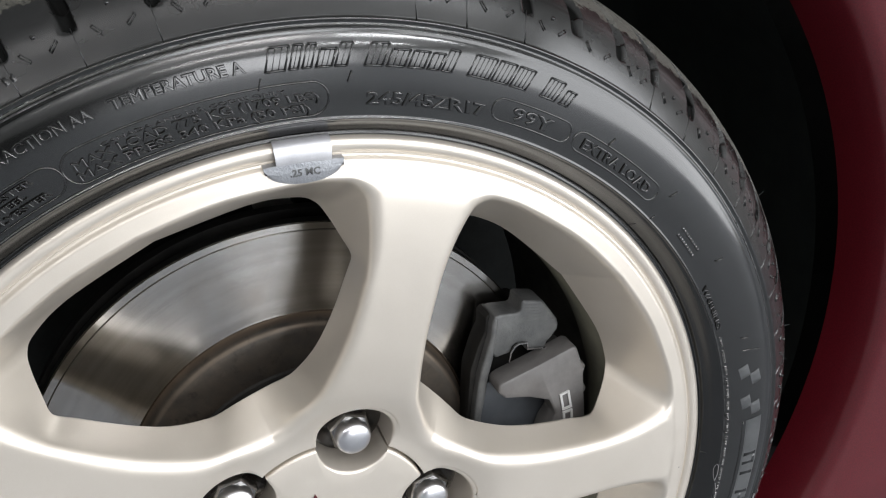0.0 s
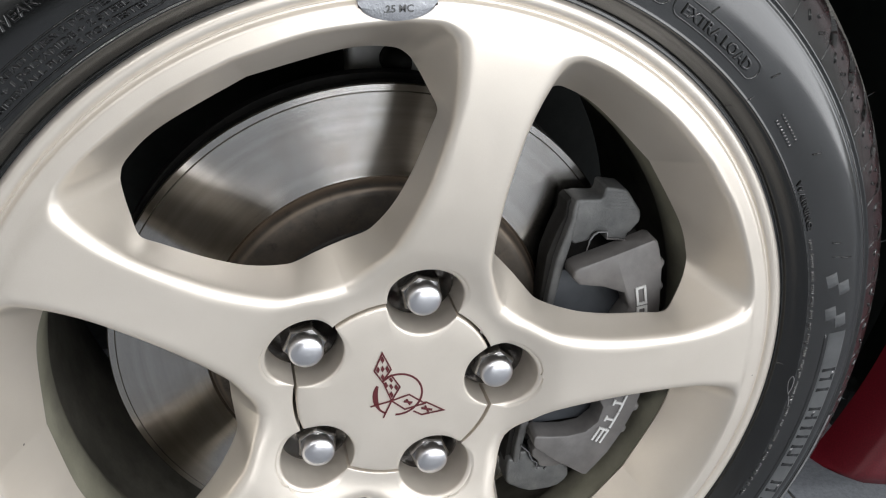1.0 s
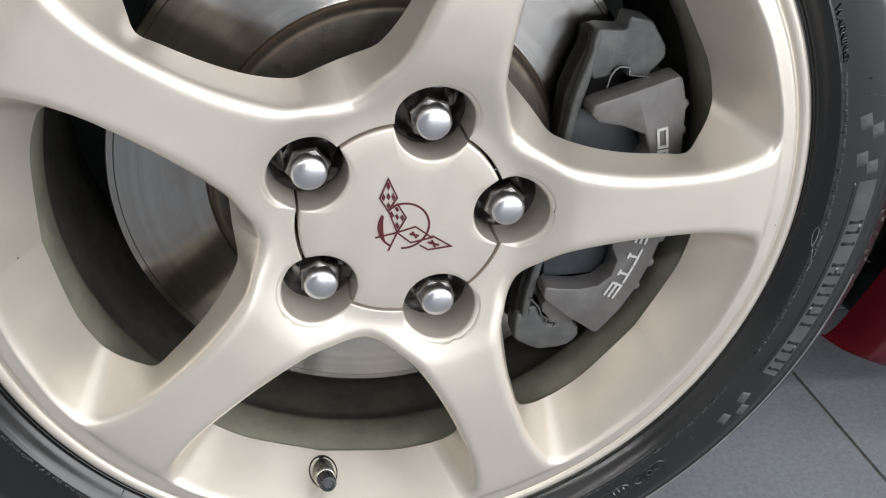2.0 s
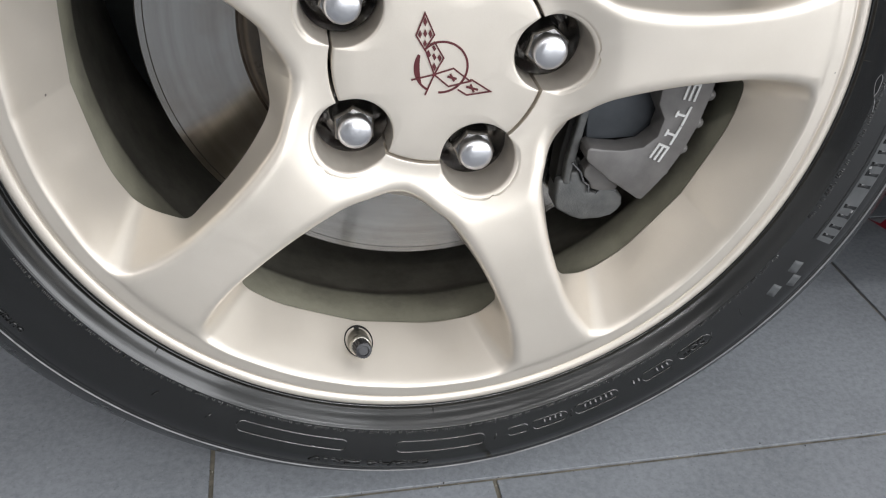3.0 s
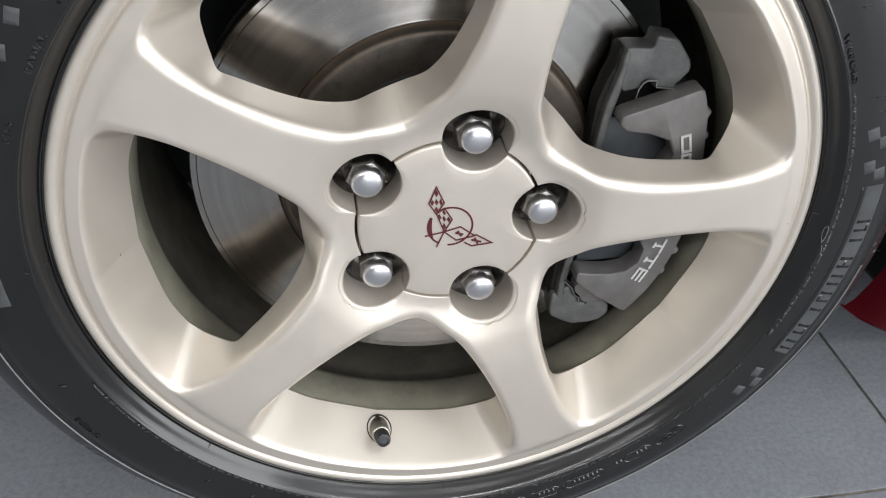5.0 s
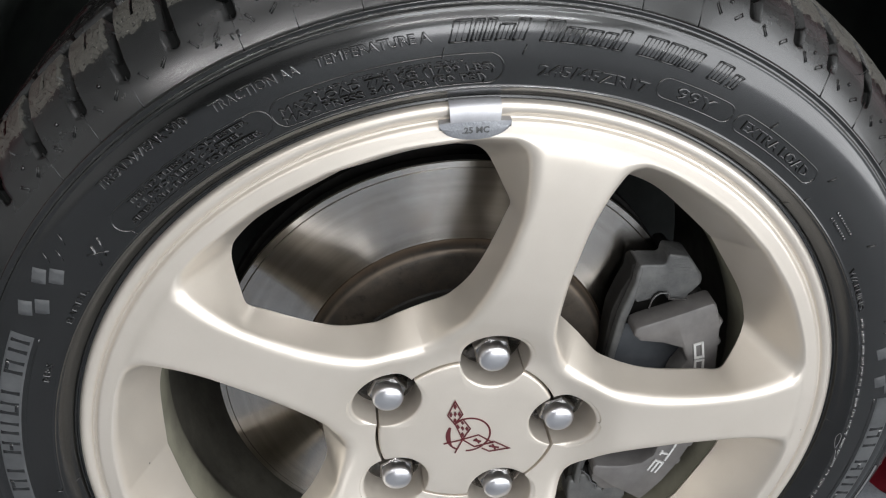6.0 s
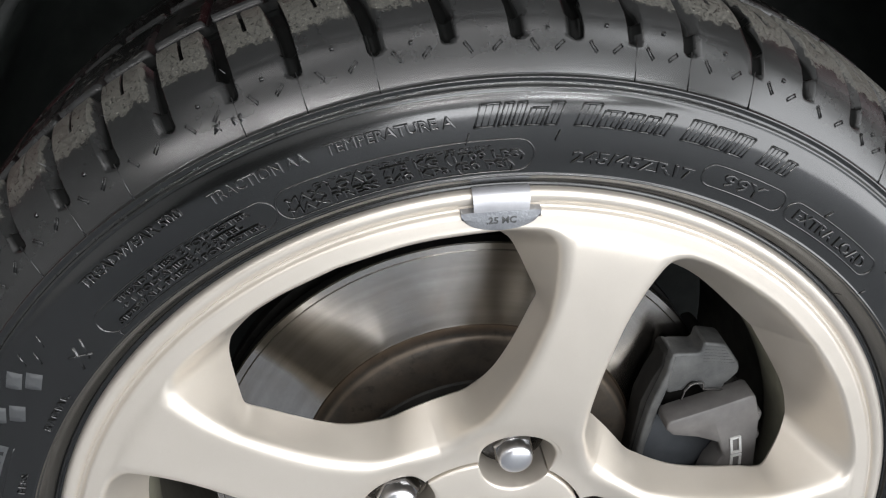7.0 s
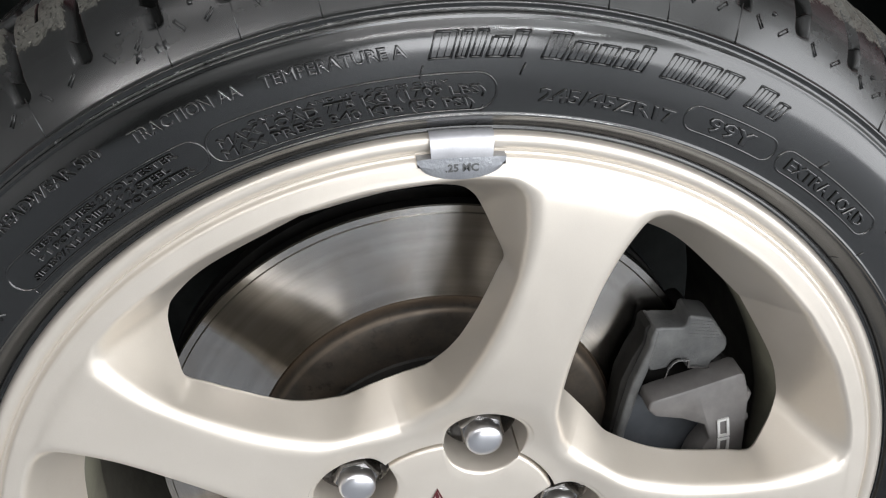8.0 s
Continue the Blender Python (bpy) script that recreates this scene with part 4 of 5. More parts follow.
bars("tread_mark", dashes, 0.0006, None, "short moulded dashes below the tread slots", "stuff")
bars("mould_seam", seams, 0.0008, None, "", "stuff")
for a0 in (-45.2, -68.8, -80.7, -123.5, -131.5, -39.9, 95.2, 86.9, 56.5, 45.2, 19.5, 33.0, 200.0):
    hairs.append((0.2600 if a0 < 0 else 0.2640, a0, 0.0050, 0.0007, 70))
for a0 in range(-180, 180, 45):
    bars("bead_seam", [(0.2422, a0 + 0.1, 0.0095, 0.0007, 90), (0.2480, a0 + 0.1, 0.0030, 0.0005, 80)], 0.0006)
bars("vent_pip", hairs, 0.0010, None, "small moulded vent pips", "stuff")


def whiskers():
    """Thin rubber vent hairs that stand off the shoulder."""
    bm = bmesh.new()
    for n in range(46):
        a = -60 + n * 8.3 + mark_rng.uniform(-2, 2)
        r = mark_rng.choice((0.3105, 0.3165, 0.322))
        y = float(np.interp(r, SIDE_R, SIDE_Y))
        base = Vector(polar(r, a, y))
        if base.z < -0.27:
            continue
        out = (Vector(polar(0.010, a)) + Vector((0, -0.004, 0))).normalized()
        side = Vector((0, 1, 0)).cross(out).normalized()
        tip = base + out * mark_rng.uniform(0.002, 0.005) + side * mark_rng.uniform(-0.0015, 0.0015)
        ring = [bm.verts.new(base - out * 0.001 + side * 0.00035 * c + Vector((0, 0.00035 * s, 0))) for c, s in ((1, 0), (-0.5, 0.9), (-0.5, -0.9))]
        top = bm.verts.new(tip)
        for i in range(3):
            bm.faces.new([ring[i], ring[(i + 1) % 3], top])
    return finish(bm, "vent_hairs", 0, False)


part("vent_hairs", whiskers(), HATCH, tyre, "thin rubber moulding hairs", kind="stuff")

# ---- valve and balance weight ----
va = -103.45
inward = Vector(polar(1, va)) * -1
axis = (inward * 0.42 + Vector((0, -0.91, 0))).normalized()
turn = Vector((0, -1, 0)).rotation_difference(axis).to_matrix().to_4x4()
valve = part("valve_stem", ring_mesh("valve_stem", [(0.0, 0.012), (0.0072, 0.012), (0.0072, 0.006), (0.0066, -0.002), (0.0062, -0.006), (0.0064, -0.0065), (0.0064, -0.0095), (0.0056, -0.0105), (0.0046, -0.011), (0.0, -0.011)], 32, 40), BRASS, wheel, "nickel tyre valve with a black ribbed cap")
valve.matrix_basis = Matrix.Translation(Vector(polar(0.2017, va, 0.0112)) - axis * 0.001) @ turn @ Matrix.Scale(1.12, 4)
bm = bmesh.new()
rows = []
for y, k in ((-0.010, 0.98), (-0.0112, 1.0), (-0.0195, 0.97), (-0.0207, 0.88), (-0.0210, 0.62), (-0.0202, 0.55), (-0.0202, 0.1)):
    rows.append([bm.verts.new(((0.0048 + (0.0004 if j % 2 else 0)) * k * math.cos(2 * math.pi * j / 36), y, (0.0048 + (0.0004 if j % 2 else 0)) * k * math.sin(2 * math.pi * j / 36))) for j in range(36)])
for a, b in zip(rows, rows[1:]):
    for j in range(36):
        bm.faces.new([a[j], b[j], b[(j + 1) % 36], a[(j + 1) % 36]])
bm.faces.new(rows[-1])
part("valve_cap", finish(bm, "valve_cap", 0, False), CAPBLACK, valve, "black ribbed dust cap")
# dark disc laid on the dish: the shade inside the valve's hole, painted
hole = part("valve_hole_shade", ring_mesh("valve_hole_shade", [(0.0087, 0.0012), (0.0086, -0.0002), (0.0080, -0.0001), (0.0078, 0.0012), (0.0, 0.0012)], 40, 40), NEARBLACK, wheel, "dark disc round the valve, standing for its shaded hole")
dish_axis = (inward * 0.88 + Vector((0, -0.48, 0))).normalized()
hole.matrix_basis = Matrix.Translation(Vector(polar(0.2017, va, 0.0112)) + dish_axis * 0.0016) @ Vector((0, -1, 0)).rotation_difference(dish_axis).to_matrix().to_4x4() @ Matrix.Diagonal((1.12, 1.0, 1.30, 1.0))


def weight_meshes():
    a0, bm = 91.6, bmesh.new()
    half = math.degrees(0.0178 / 0.222)
    rows = []
    for i in range(25):
        f = i / 24 * 2 - 1
        a = a0 + f * half
        drop = 0.0112 * math.sqrt(max(0.0, 1 - f * f * 0.985)) ** 0.8
        row = [(0.2262, -0.0128), (0.2258, -0.0172), (0.2225, -0.0172), (0.2255 - drop * 0.6, -0.0172), (0.2262 - drop * 0.95, -0.0164), (0.2262 - drop, -0.0122)]
        rows.append([bm.verts.new(polar(r, a, y)) for r, y in row])
    for a, b in zip(rows, rows[1:]):
        for i in range(5):
            bm.faces.new([a[i], b[i], b[i + 1], a[i + 1]])
    bm.faces.new(rows[0])
    bm.faces.new(rows[-1])
    body = finish(bm, "wheel_weight", 1e-6, True, 50)
    bm, rows = bmesh.new(), []
    for i in range(13):
        a = a0 + (i / 12 * 2 - 1) * math.degrees(0.0127 / 0.23)
        row = [(0.2255, -0.0172), (0.2268, -0.0176), (0.2290, -0.0176), (0.2315, -0.0174), (0.2338, -0.0164), (0.2354, -0.0143), (0.2358, -0.0115), (0.2345, -0.0090)]
        rows.append([bm.verts.new(polar(r, a, y)) for r, y in row])
    for a, b in zip(rows, rows[1:]):
        for i in range(7):
            bm.faces.new([a[i], b[i], b[i + 1], a[i + 1]])
    clip = finish(bm, "clip", 1e-6, True, 50)
    return a0, body, clip


a0, weight_body, weight_clip = weight_meshes()
weight = part("wheel_weight", weight_body, LEAD, wheel, "clip-on silver wheel weight on the rim lip")
part("clip", weight_clip, CLIPSTEEL, weight, "bright steel clip")
cu = bpy.data.curves.new("lettering", "FONT")
cu.body, cu.size, cu.extrude, cu.resolution_u, cu.offset = ".25 MC", 0.0046, 0.00035, 2, 0.00012
tmp = bpy.data.objects.new("lettering", cu)
scene.collection.objects.link(tmp)
flat = tmp.to_mesh()
span = max(v.co.x for v in flat.vertices)
verts = [polar(0.2196 + v.co.y, a0 - math.degrees((v.co.x - span / 2) / 0.2212), -0.0172 - v.co.z) for v in flat.vertices]
stamped = mesh_of("stamped_mark", verts, [tuple(p.vertices) for p in flat.polygons], False)
tmp.to_mesh_clear()
bpy.data.objects.remove(tmp)
bpy.data.curves.remove(cu)
part("stamped_mark", stamped, BRACKET, weight, "stamped grey letters")


# ---- brake ----
disc = thing("brake_disc", (0, 0, HZ), "worn bare-steel brake disc with a rusty hat", "brake disc")
part("friction_ring", ring_mesh("friction_ring", [(0.1070, 0.0640), (0.1085, 0.0630), (0.1100, 0.0632), (0.1585, 0.0632), (0.1592, 0.0637), (0.1628, 0.0638), (0.1635, 0.0645)], 240, 30), STEEL, disc, "worn steel friction ring")
part("vented_edge", ring_mesh("vented_edge", [(0.1635, 0.0645), (0.1635, 0.0720), (0.1560, 0.0722), (0.1560, 0.0850), (0.1635, 0.0852), (0.1635, 0.0945), (0.1100, 0.0950)], 240, 30), NEARBLACK, disc, "near-black vented edge")
part("hat", ring_mesh("hat", [(0.1072, 0.0645), (0.1062, 0.0622), (0.1052, 0.0600), (0.1040, 0.0576), (0.1024, 0.0564), (0.0980, 0.0558), (0.0, 0.0558)], 160, 40), RUST, disc, "rust-browned disc hat")
part("dust_shield", ring_mesh("dust_shield", [(0.060, 0.120), (0.1470, 0.118), (0.1520, 0.112), (0.1525, 0.110), (0.1475, 0.1165), (0.060, 0.1185)], 120, 40), DARK, disc)

caliper = thing("brake_caliper", (0, 0, HZ), "grey cast brake caliper with silver raised letters", "brake caliper")
F = 0.024
body_line = mm((111.2, 50.6), (111.8, 56.0), (116, 58.2), (137.2, 65.0), (160.5, 73.3), (163.5, 72.6), (166, 66), (168.2, 58.7), (170.3, 55.6), (169.6, 52.4), (171.0, 40), (173.5, 18), (174.5, 0), (173.5, -18), (171.6, -34),
               (167, -55), (160.5, -73), (152.4, -88.5), (143.5, -100.5), (138.6, -106.4), (135.5, -105.6), (127.6, -99.8), (114.6, -90.5), (99.4, -77.3), (97.6, -74.5), (97.6, -68.5), (99.2, -66.8), (108, -68.6), (121, -70), (133.6, -68.3),
               (141.6, -61.2), (143.8, -49.8), (138.6, -39.6), (139.5, -20), (142, 0), (146, 16), (151.7, 26), (146.5, 37.5), (132.6, 43.0), (116.3, 46.0))
part("housing", plate("housing", body_line, F, 0.0405, 0.0014, segments=2), CALIPER, caliper, "grey painted caliper housing")
part("bridge", plate("bridge", mm((158, 72), (170, 58), (178, 34), (181, 10), (181, -10), (178, -34), (171, -58), (160, -84), (152, -84), (160, -50), (166, 0), (160, 50), (150, 70)), 0.040, 0.118, 0.003, segments=3), NEARBLACK, caliper, "near-black bridge over the disc")
for x, z, size in ((151.6, -88.0, 4.2), (161.8, -72.8, 3.8), (168.6, -55.4, 3.8), (172.8, -37, 3.8), (169.6, 54.5, 3.4), (171.4, 38, 3.4)):
    k = size / 1000
    knob = part("casting_knob", ring_mesh("casting_knob", [(0.0, F + 0.0028), (k * 0.62, F + 0.0030), (k * 0.92, F + 0.0044), (k, F + 0.0065), (k, F + 0.02)], 20, 60), CALIPER, caliper)
    knob.location = (x / 1000, 0, z / 1000)
# the slate-grey pad backing that fills both mouths of the housing
part("pad_backing", plate("pad_backing", mm((106.5, 47.5), (150, 46), (157, 20), (158, -10), (152, -55), (146, -70), (102.5, -71.5), (101, -52), (103.6, -20), (106, 20)), 0.0425, 0.0520, 0.0012), SLATE, caliper, "slate-grey brake pad backing")
part("pad", plate("pad", mm((117.8, 89.4), (152, 78), (160, 40), (164, 0), (158, -50), (146, -84), (92, -84), (91, -40), (97, 0), (102.8, 24.5), (106.3, 53), (114.6, 73.4)), 0.0535, 0.0628, 0.001), NEARBLACK, caliper, "dark brake pad")
part("slide_ear", plate("slide_ear", mm((101.5, -68), (112, -78), (121, -94), (126, -101.5), (124, -104.4), (113, -104.2), (107.4, -102.6), (105.8, -97.5), (101.8, -93.5), (101.0, -88.0), (104.4, -83.6), (101.2, -78)), 0.0340, 0.0460, 0.0016), CALIPER, caliper, "slim ear of the caliper housing")
arm_line = mm((113.4, 95.8), (117, 96.4), (129.6, 95.6), (131.0, 97.2), (131.6, 102.4), (133.0, 103.5), (144.6, 101.4), (147.0, 99.6), (156.4, 86.6), (157.4, 82.5), (157.0, 78.8), (152.0, 72.6), (150.4, 71.4), (149.4, 67.8), (148.0, 67.2),
              (136.2, 68.4), (135.1, 69.8), (135.1, 72.8), (133.8, 74.0), (129.0, 74.3), (126.6, 72.6), (124.8, 68.4), (115.4, 66.6), (113.0, 70), (113.8, 84))
part("bracket_arm", plate("bracket_arm", arm_line, 0.0385, 0.057, 0.0022, segments=3), BRACKET, caliper, "cast iron bracket arm")
for k in range(6):
    z = 100.6 - 2.2 * k
    part("casting_line", strokes("casting_line", [mm((132.6 + 0.1 * k, z), (145.6 + 1.55 * k, z - 1.9 - 0.12 * k))], 0.0386, 0.0005, 0.0003), BRACKET, caliper)
rail_line = mm((113.6, 95.4), (112.0, 90), (111.8, 83.0), (108.4, 70.2), (105.0, 57.0), (102.8, 40.0), (101.4, 26.0), (98.6, -14), (95.0, -50.8), (92.6, -66), (90.0, -84), (89.2, -100), (94.0, -101), (94.2, -92.7), (95.6, -84), (98.4, -65.7), (100.6, -50.8),
               (104.0, -14), (106.6, 26), (108.9, 40.2), (110.8, 54.1), (113.6, 66.9), (115.6, 82.1), (116.6, 94.0))
part("bracket_rail", plate("bracket_rail", rail_line, 0.0378, 0.060, 0.0022, segments=3), BRACKET, caliper, "long cast bracket rail with a worn edge")
web_line = mm((113.4, 95.8), (110.2, 92.6), (110.0, 84.0), (105.4, 73.2), (100.8, 57.3), (99.4, 30.7), (96.4, -10), (91.0, -53.3), (86.6, -80.1), (85.4, -104), (93, -104), (95, -60), (101, 0), (105, 40), (110, 66), (113, 82))
part("bracket_web", plate("bracket_web", web_line, 0.0440, 0.0600, 0.0015), NEARBLACK, caliper, "dark web behind the bracket rail")
low_line = mm((86.0, -97), (94.0, -98), (93.6, -92), (99.6, -91.2), (102.3, -98.5), (106.1, -101.2), (106.6, -106.5), (112.0, -108.2), (114.3, -105.0), (124.6, -105.9), (127.6, -107.6), (131.6, -112.6), (132.2, -118.6), (130.0, -122.6), (125.4, -126.6),
              (118, -128.4), (104.8, -128.7), (97, -125.4), (88.3, -119.9), (86.0, -117), (85.3, -108.6))
part("bracket_arm", plate("bracket_arm", low_line, 0.0385, 0.057, 0.0022, segments=3), BRACKET, caliper, "cast iron bracket arm")
part("pad_clip", strokes("pad_clip", [mm((123.4, 63), (124.6, 69.6), (127.0, 73.4), (129.4, 75.0), (135.4, 74.8), (135.9, 70.2), (148.2, 68.6))], 0.0368, 0.0009, 0.0006), HEXMETAL, caliper, "thin steel pad clip")
part("pad_clip", strokes("pad_clip", [mm((93.6, -84), (99.6, -90.4), (102.6, -97.8), (106.3, -100.6), (106.8, -106.0)), mm((112.4, -107.4), (114.6, -104.2), (124.8, -105.2))], 0.0368, 0.0009, 0.0006), HEXMETAL, caliper, "thin steel pad clip")
# raised marks that follow the housing's outer edge, drawn as plain bars
glyphs = []
R_IN, R_OUT, W = 0.1578, 0.1646, 1.75


def bar(ra, aa, rb, ab):
    (xa, _, za), (xb, _, zb) = polar(ra, aa), polar(rb, ab)
    glyphs.append([(xa, za), (xb, zb)])


for a, kind in ((12.6, "C"), (7.4, "C"), (-11.4, "E"), (-16.9, "T"), (-21.7, "T"), (-26.5, "E")):
    if kind == "T":
        bar(R_OUT, a + W + 0.3, R_OUT, a - W - 0.3)
        bar(R_IN, a, R_OUT, a)
        bar(R_IN, a + 0.55, R_IN, a - 0.55)
    else:
        low, w = (R_IN, W) if kind == "E" else (R_IN + 0.0014, W + 0.35)
        bar(low, a + w, R_OUT, a + w)
        if kind == "C":
            bar(low, a - w, R_OUT, a - w)
        for r in ((low, (low + R_OUT) / 2, R_OUT) if kind == "E" else (low, R_OUT)):
            bar(r, a + w, r, a - w)
for lo, hi in ((0, 4), (4, 8), (8, 12), (12, 15), (15, 18), (18, 22)):
    part("raised_mark", strokes("raised_mark", glyphs[lo:hi], F - 0.0002, 0.0015, 0.0007), SILVER, caliper, "silver raised bar mark")

knuckle = thing("steering_knuckle", (0, 0, HZ), "pale cast steering knuckle behind the disc", "suspension")
part("upright", plate("upright", mm((-40, -120), (40, -120), (60, -20), (58, 110), (30, 118), (-6, 112), (-50, 100), (-60, -20)), 0.165, 0.20, 0.006), NEARBLACK, knuckle, "near-black lower upright")
part("upper_arm", plate("upper_arm", mm((-9, 140), (22, 136), (54, 130), (60, 145), (59, 176), (50, 190), (22, 196), (0, 188), (-10, 176)), 0.122, 0.152, 0.004, segments=3), PALECAST, knuckle, "pale cast aluminium arm")
part("ball_joint", ring_mesh("ball_joint", [(0.0, 0.112), (0.005, 0.1125), (0.0085, 0.116), (0.0095, 0.122), (0.0095, 0.142)], 32, 50), NEARBLACK, knuckle, "dark domed ball joint").location = (0.0185, -0.008, 0.162)

# ---- the car round the wheel ----
car = thing("car", (0.9, 0.9, 0), "glossy dark red sports car body round the wheel arch", "car")
CX, CZ, CR = 0.052, 0.011 + HZ, 0.3906


def fender_mesh():
    """The body side behind the wheel: a rolled arch edge that swells outwards into the door side."""
    section = [(0.0, 0.100), (0.0015, 0.094), (0.006, 0.080), (0.011, 0.066), (0.015, 0.060), (0.022, 0.0555), (0.040, 0.050), (0.08, 0.044), (0.20, 0.038), (0.5, 0.036), (1.1, 0.04)]
    bm, rows = bmesh.new(), []
    for i in range(90):
        a = -33.0 + i * 1.75
        swing = max(0.0, (a - 48) / 42.0)
        tuck = 0.10 * min(swing, 1.3) ** 1.2
        row = []
        for d, y in section:
            reach = (0.74 - CZ) / max(0.02, math.sin(radians(a))) - CR if a > 1 else 9.0       # up to the bonnet's edge
            r = CR + min(d, max(reach, 0.012 + 0.02 * d))
            x, z = CX + r * math.cos(radians(a)), CZ + r * math.sin(radians(a))
            yy = y + tuck * (1.0 if d < 0.2 else 0.8)
            low = HZ - 0.190 - 0.02 * min(1, max(0, x - 0.45) / 0.3)
            if z < low:
                yy += (low - z) * 0.9
                z = low + 0.0
            row.append(bm.verts.new((x - 0.9, yy - 0.9, z)))
        rows.append(row)
    for a, b in zip(rows, rows[1:]):
        for i in range(len(a) - 1):
            bm.faces.new([a[i], b[i], b[i + 1], a[i + 1]])
    return finish(bm, "fender", 1e-6, True)


part("fender", fender_mesh(), RED, car, "glossy dark red fender edge")


def liner_mesh():
    bm, rows = bmesh.new(), []
    for i in range(80):
        a = -35 + i * 250 / 79
        row = []
        for k, (dr, y) in enumerate(((0.0005, 0.1015), (0.004, 0.14), (0.004, 0.20), (0.0, 0.28), (-0.02, 0.34), (-0.10, 0.36), (-0.30, 0.36))):
            r = CR + dr + 0.004 * math.sin(radians(a * 9)) * (k > 2)
            y2 = y + (0.10 * min(1.3, max(0, a - 48) / 42) ** 1.2 if y < 0.15 else 0)
            row.append(bm.verts.new((CX * 0.6 + r * math.cos(radians(a)) - 0.9, y2 - 0.9, CZ + r * math.sin(radians(a)))))
        rows.append(row)
    for a, b in zip(rows, rows[1:]):
        for i in range(len(a) - 1):
            bm.faces.new([a[i], b[i], b[i + 1], a[i + 1]])
    return finish(bm, "arch_liner", 1e-6, True)


part("arch_liner", liner_mesh(), DARK, car, "black plastic wheel arch liner")


def box_mesh(name, x0, x1, y0, y1, z0, z1, bevel=0.0, segments=2):
    bm = bmesh.new()
    made = bmesh.ops.create_cube(bm, size=1.0)
    for v in made["verts"]:
        v.co = Vector(((x0 + x1) / 2 + v.co.x * (x1 - x0), (y0 + y1) / 2 + v.co.y * (y1 - y0), (z0 + z1) / 2 + v.co.z * (z1 - z0)))
    if bevel:
        bmesh.ops.bevel(bm, geom=list(bm.edges), offset=bevel, segments=segments, affect="EDGES", profile=0.5)
    return finish(bm, name, 0, False)




def bonnet_mesh():
    """A crowned panel that falls away towards the nose, with its turned-down rim."""
    bm, nx, ny = bmesh.new(), 40, 24
    layers = []
    for under in (0, 1):
        rows = []
        for i in range(nx + 1):
            x, row = -1.75 + 2.95 * i / nx, []
            fall = 0.26 * max(0.0, (-1.20 - x) / 0.55) ** 1.7
            for j in range(ny + 1):
                v = 2 * j / ny - 1
                crown = 0.075 * (1 - v * v) ** 0.6 * min(1.0, (x + 1.76) / 0.3)
                row.append(bm.verts.new((x, 0.115 + 0.735 * v, 0.735 - fall + (crown - 0.012 if under else crown + 0.004))))
            rows.append(row)
        layers.append(rows)
    for rows in layers:
        for a, b in zip(rows, rows[1:]):
            for j in range(ny):
                bm.faces.new([a[j], b[j], b[j + 1], a[j + 1]])
    top, low = layers
    for p, q in ((top[0], low[0]), (top[-1], low[-1]), ([r[0] for r in top], [r[0] for r in low]), ([r[-1] for r in top], [r[-1] for r in low])):
        for j in range(len(p) - 1):
            bm.faces.new([p[j], p[j + 1], q[j + 1], q[j]])
    return finish(bm, "bonnet", 1e-6, True, 40)


part("bonnet", bonnet_mesh(), RED, car, "red bonnet")
part("fender_top", box_mesh("fender_top", -0.42, 1.2, -0.855, -0.60, 0.700, 0.742, 0.012, 3), RED, car, "red upper fender")
part("underbody", box_mesh("underbody", -0.45, 1.2, -0.76, 0.80, 0.10, 0.16, 0.01), DARK, car, "black underbody")
part("nose", plate("nose", [(-1.36, 0.16), (-1.36, 0.715), (-1.45, 0.655), (-1.58, 0.565), (-1.70, 0.490), (-1.76, 0.420), (-1.77, 0.330), (-1.74, 0.220), (-1.68, 0.16)], -0.80, 0.85, 0.03, segments=4), RED, car, "red front end")
part("inner_bulkhead", box_mesh("inner_bulkhead", -1.35, 1.2, -0.49, -0.46, 0.10, 0.735), DARK, car, "black inner bulkhead")

# ---- floor, walls, ceiling ----
floor = part("floor", box_mesh("floor", -4.7, EAST + 1.7, -8.2, 4.7, -0.12, -0.0022), GROUT, None, "tiled floor of slate-grey rectangular tiles with sandy joints", "floor", "structure")
TILT_DEG, TW, TD, JOINT = 0.85, 0.604, 0.300, 0.0034


def tile_mesh():
    bm = bmesh.new()
    hx, hy = (TW - JOINT) / 2, (TD - JOINT) / 2
    rows = [[bm.verts.new((sx * (hx - i), sy * (hy - i), z)) for sx, sy in ((-1, -1), (1, -1), (1, 1), (-1, 1))] for i, z in ((0, -0.008), (0, -0.0002), (0.0002, 0.0))]
    for a, b in zip(rows, rows[1:]):
        for i in range(4):
            bm.faces.new([a[i], a[(i + 1) % 4], b[(i + 1) % 4], b[i]])
    bm.faces.new(rows[-1])
    return finish(bm, "tile", 0, False)


TILE_MESH = tile_mesh()
ct, st = math.cos(radians(TILT_DEG)), math.sin(radians(TILT_DEG))
tile_verts = [v.co.copy() for v in TILE_MESH.vertices]
tile_faces = [tuple(p.vertices) for p in TILE_MESH.polygons]
far_verts, far_faces = [], []
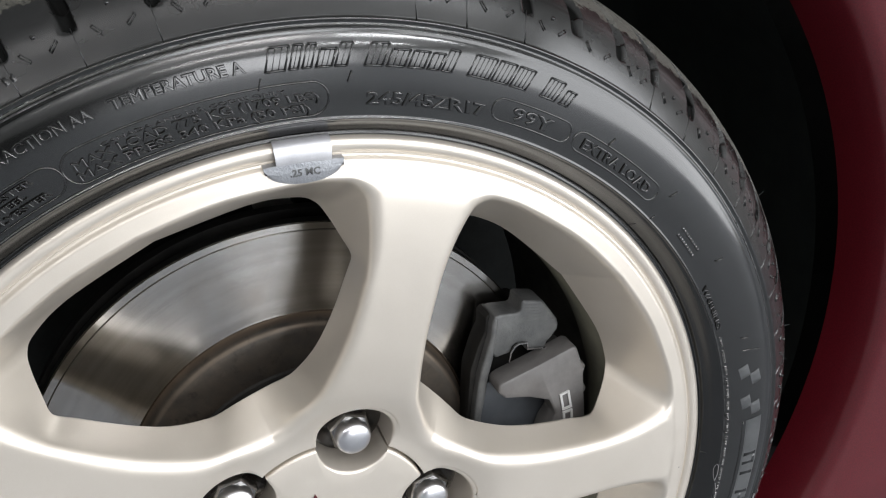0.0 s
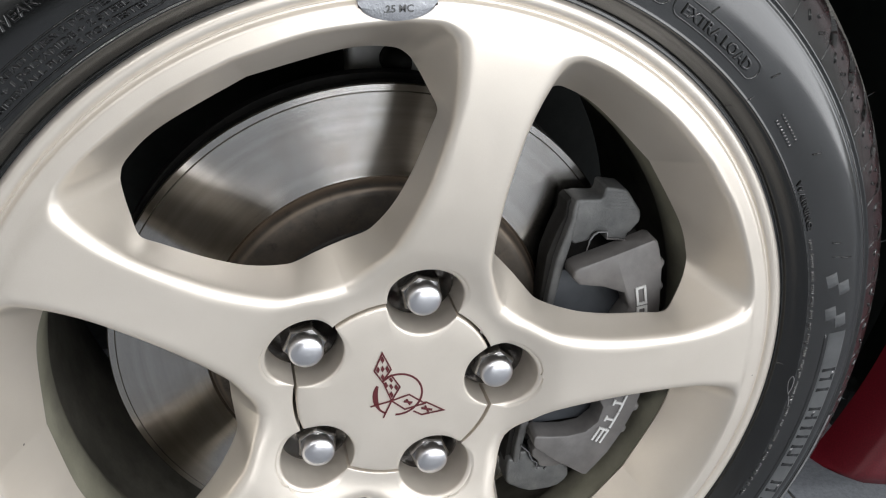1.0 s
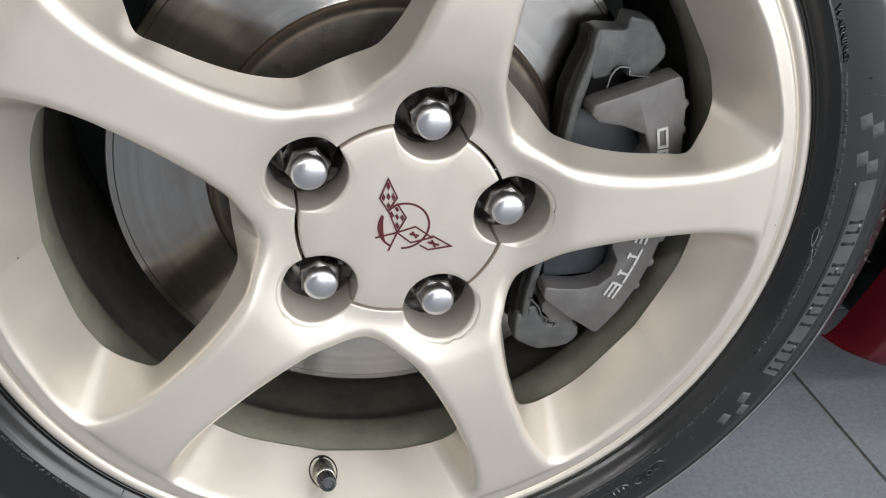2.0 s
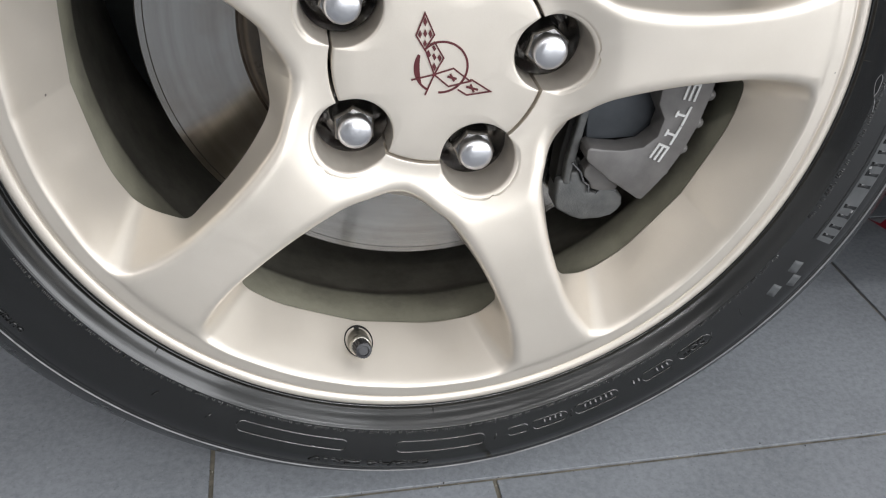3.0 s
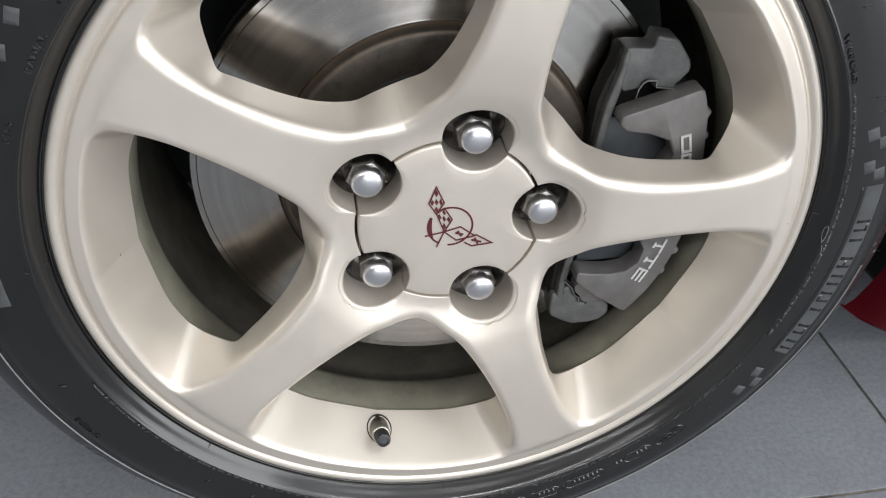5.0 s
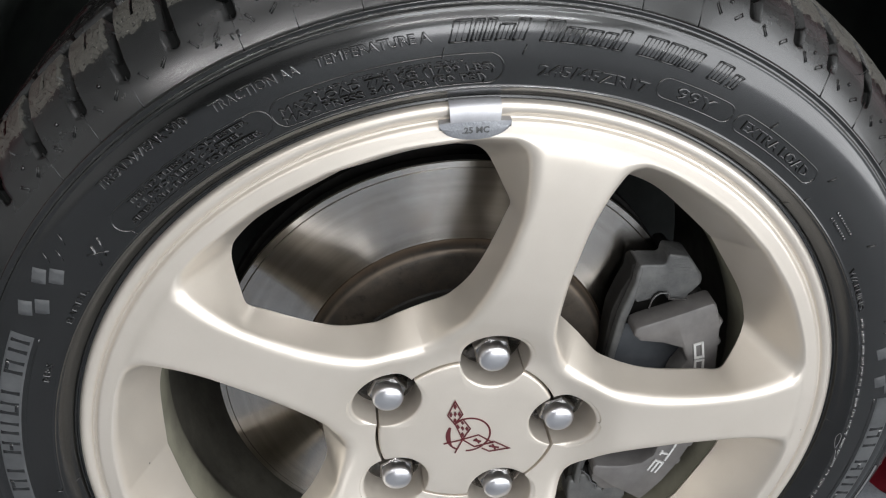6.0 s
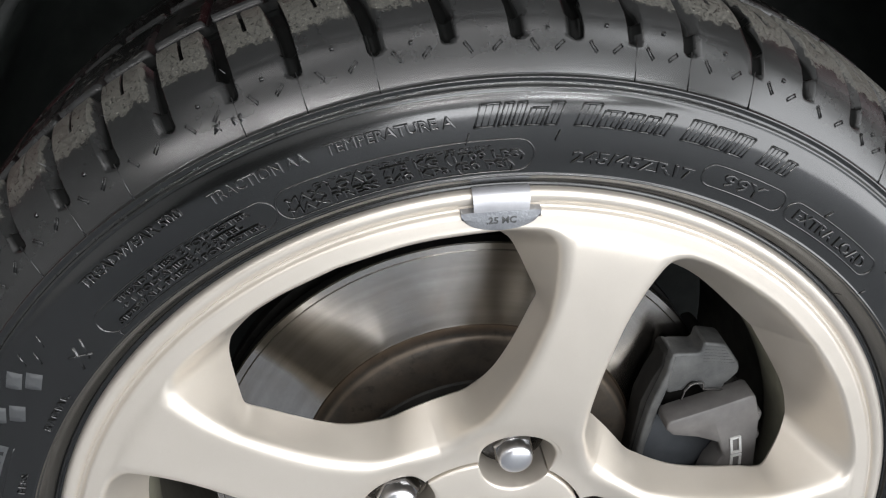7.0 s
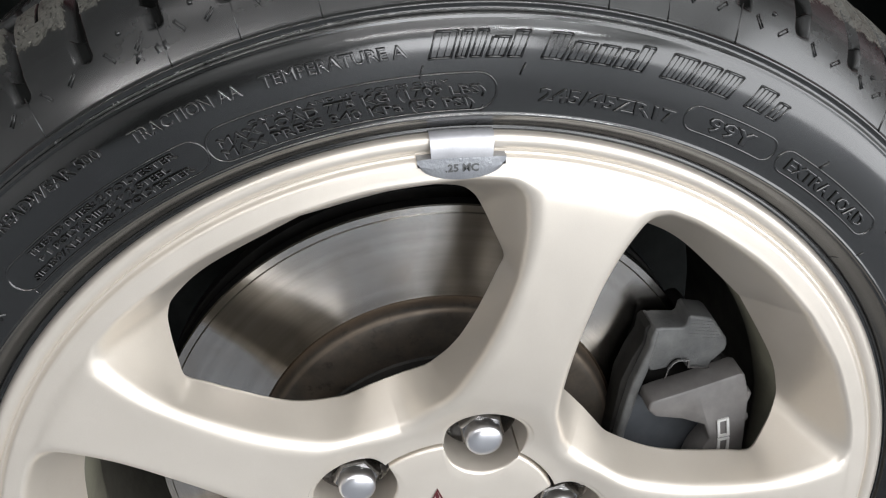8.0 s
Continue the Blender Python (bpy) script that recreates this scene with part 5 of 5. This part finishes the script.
for row in range(-29, 17):
    shift = -0.154 + ((row * -0.2013) % TW)
    for col in range(-10, 10):
        u = shift + TW * (col + 0.5)
        v = -0.0155 + TD * (row + 0.5)
        x, y = u * ct - v * st, u * st + v * ct
        if not (-4.4 < x < EAST + 1.5 and -7.98 < y < 4.48):
            continue
        if abs(x) < 2.6 and -2.6 < y < 2.2:
            t = part("tile", TILE_MESH, TILE, floor)
            t.matrix_basis = pose(x, y, 0, 0, 0, TILT_DEG)
        else:
            base, m = len(far_verts), pose(x, y, 0, 0, 0, TILT_DEG)
            far_verts += [m @ q for q in tile_verts]
            far_faces += [tuple(base + i for i in f) for f in tile_faces]
part("far_tiles", mesh_of("far_tiles", far_verts, far_faces, False), TILE, floor, kind="stuff")


def grit_mesh():
    """Sandy crumbs, thick along the joints of the tiles and sparse between them."""
    rng, verts, faces = random.Random(21), [], []
    spots = []
    for row in range(-4, 4):
        v = -0.0155 + TD * row
        for _ in range(150):
            spots.append((rng.uniform(-0.75, 0.85), v + rng.gauss(0, 0.0017), rng.uniform(0.0003, 0.0009)))
        for col in range(-3, 3):
            u = -0.154 + ((row * -0.2013) % TW) + TW * col
            for _ in range(40):
                spots.append((u + rng.gauss(0, 0.0017), v + rng.uniform(0, TD), rng.uniform(0.0003, 0.0008)))
    for _ in range(420):
        spots.append((rng.uniform(-0.75, 0.85), rng.uniform(-0.6, 0.25), rng.uniform(0.0002, 0.0006)))
    for u, v, size in spots:
        x, y, base = u * ct - v * st, u * st + v * ct, len(verts)
        for dx, dy, dz in ((1, 0, 0), (-0.4, 0.9, 0), (-0.5, -0.8, 0), (0.1, 0.1, 1.1)):
            verts.append((x + dx * size * rng.uniform(0.6, 1.3), y + dy * size * rng.uniform(0.6, 1.3), 0.0001 + dz * size * rng.uniform(0.5, 1.0)))
        faces += [(base, base + 1, base + 3), (base + 1, base + 2, base + 3), (base + 2, base, base + 3), (base, base + 2, base + 1)]
    return mesh_of("grit", verts, faces, False)


part("grit", grit_mesh(), GRIT, None, "pale sandy crumbs strewn over the slate tiles", "grit", "stuff")
# unseen walls; dark south and dull west tones shape what tyre and rim reflect
for name, x0, x1, y0, y1, z0, z1, paint in (("wall_north", -4.5, EAST, 4.5, 4.7, -0.1, CEILING, WALL), ("wall_south_1", -4.5, GATE_X0, SOUTH - 0.2, SOUTH, -0.1, CEILING, GREYWALL), ("wall_south_2", GATE_X1, EAST, SOUTH - 0.2, SOUTH, -0.1, CEILING, GREYWALL),
                                      ("wall_south_3", GATE_X0, GATE_X1, SOUTH - 0.2, SOUTH, DOOR_Z, CEILING, GREYWALL), ("wall_west", -4.7, -4.5, -8.2, 4.7, -0.1, CEILING, DULLWALL),
                                      ("wall_east_1", EAST, EAST + 0.2, DOOR_Y1, 4.7, -0.1, CEILING, WALL), ("wall_east_2", EAST, EAST + 0.2, -8.2, DOOR_Y0, -0.1, CEILING, WALL), ("wall_east_3", EAST, EAST + 0.2, DOOR_Y0, DOOR_Y1, DOOR_Z, CEILING, WALL)):
    part(name, box_mesh(name, x0, x1, y0, y1, z0, z1), paint, None, "plain painted garage wall, added out of view", "wall", "structure")
part("ceiling", box_mesh("ceiling", -4.7, EAST + 1.9, -8.2, 4.7, CEILING, CEILING + 0.2), WALL, None, "plain white garage ceiling", "ceiling", "structure")
for lx, ly, llen, lwid, _ in LUMINAIRES:
    fixture = thing("ceiling_light", (lx, ly, CEILING), "white surface-mounted ceiling light", "ceiling light", "ceiling lights")
    part("casing", box_mesh("casing", -llen / 2 - 0.02, llen / 2 + 0.02, -lwid / 2 - 0.02, lwid / 2 + 0.02, -0.07, 0.0, 0.006), WALL, fixture)
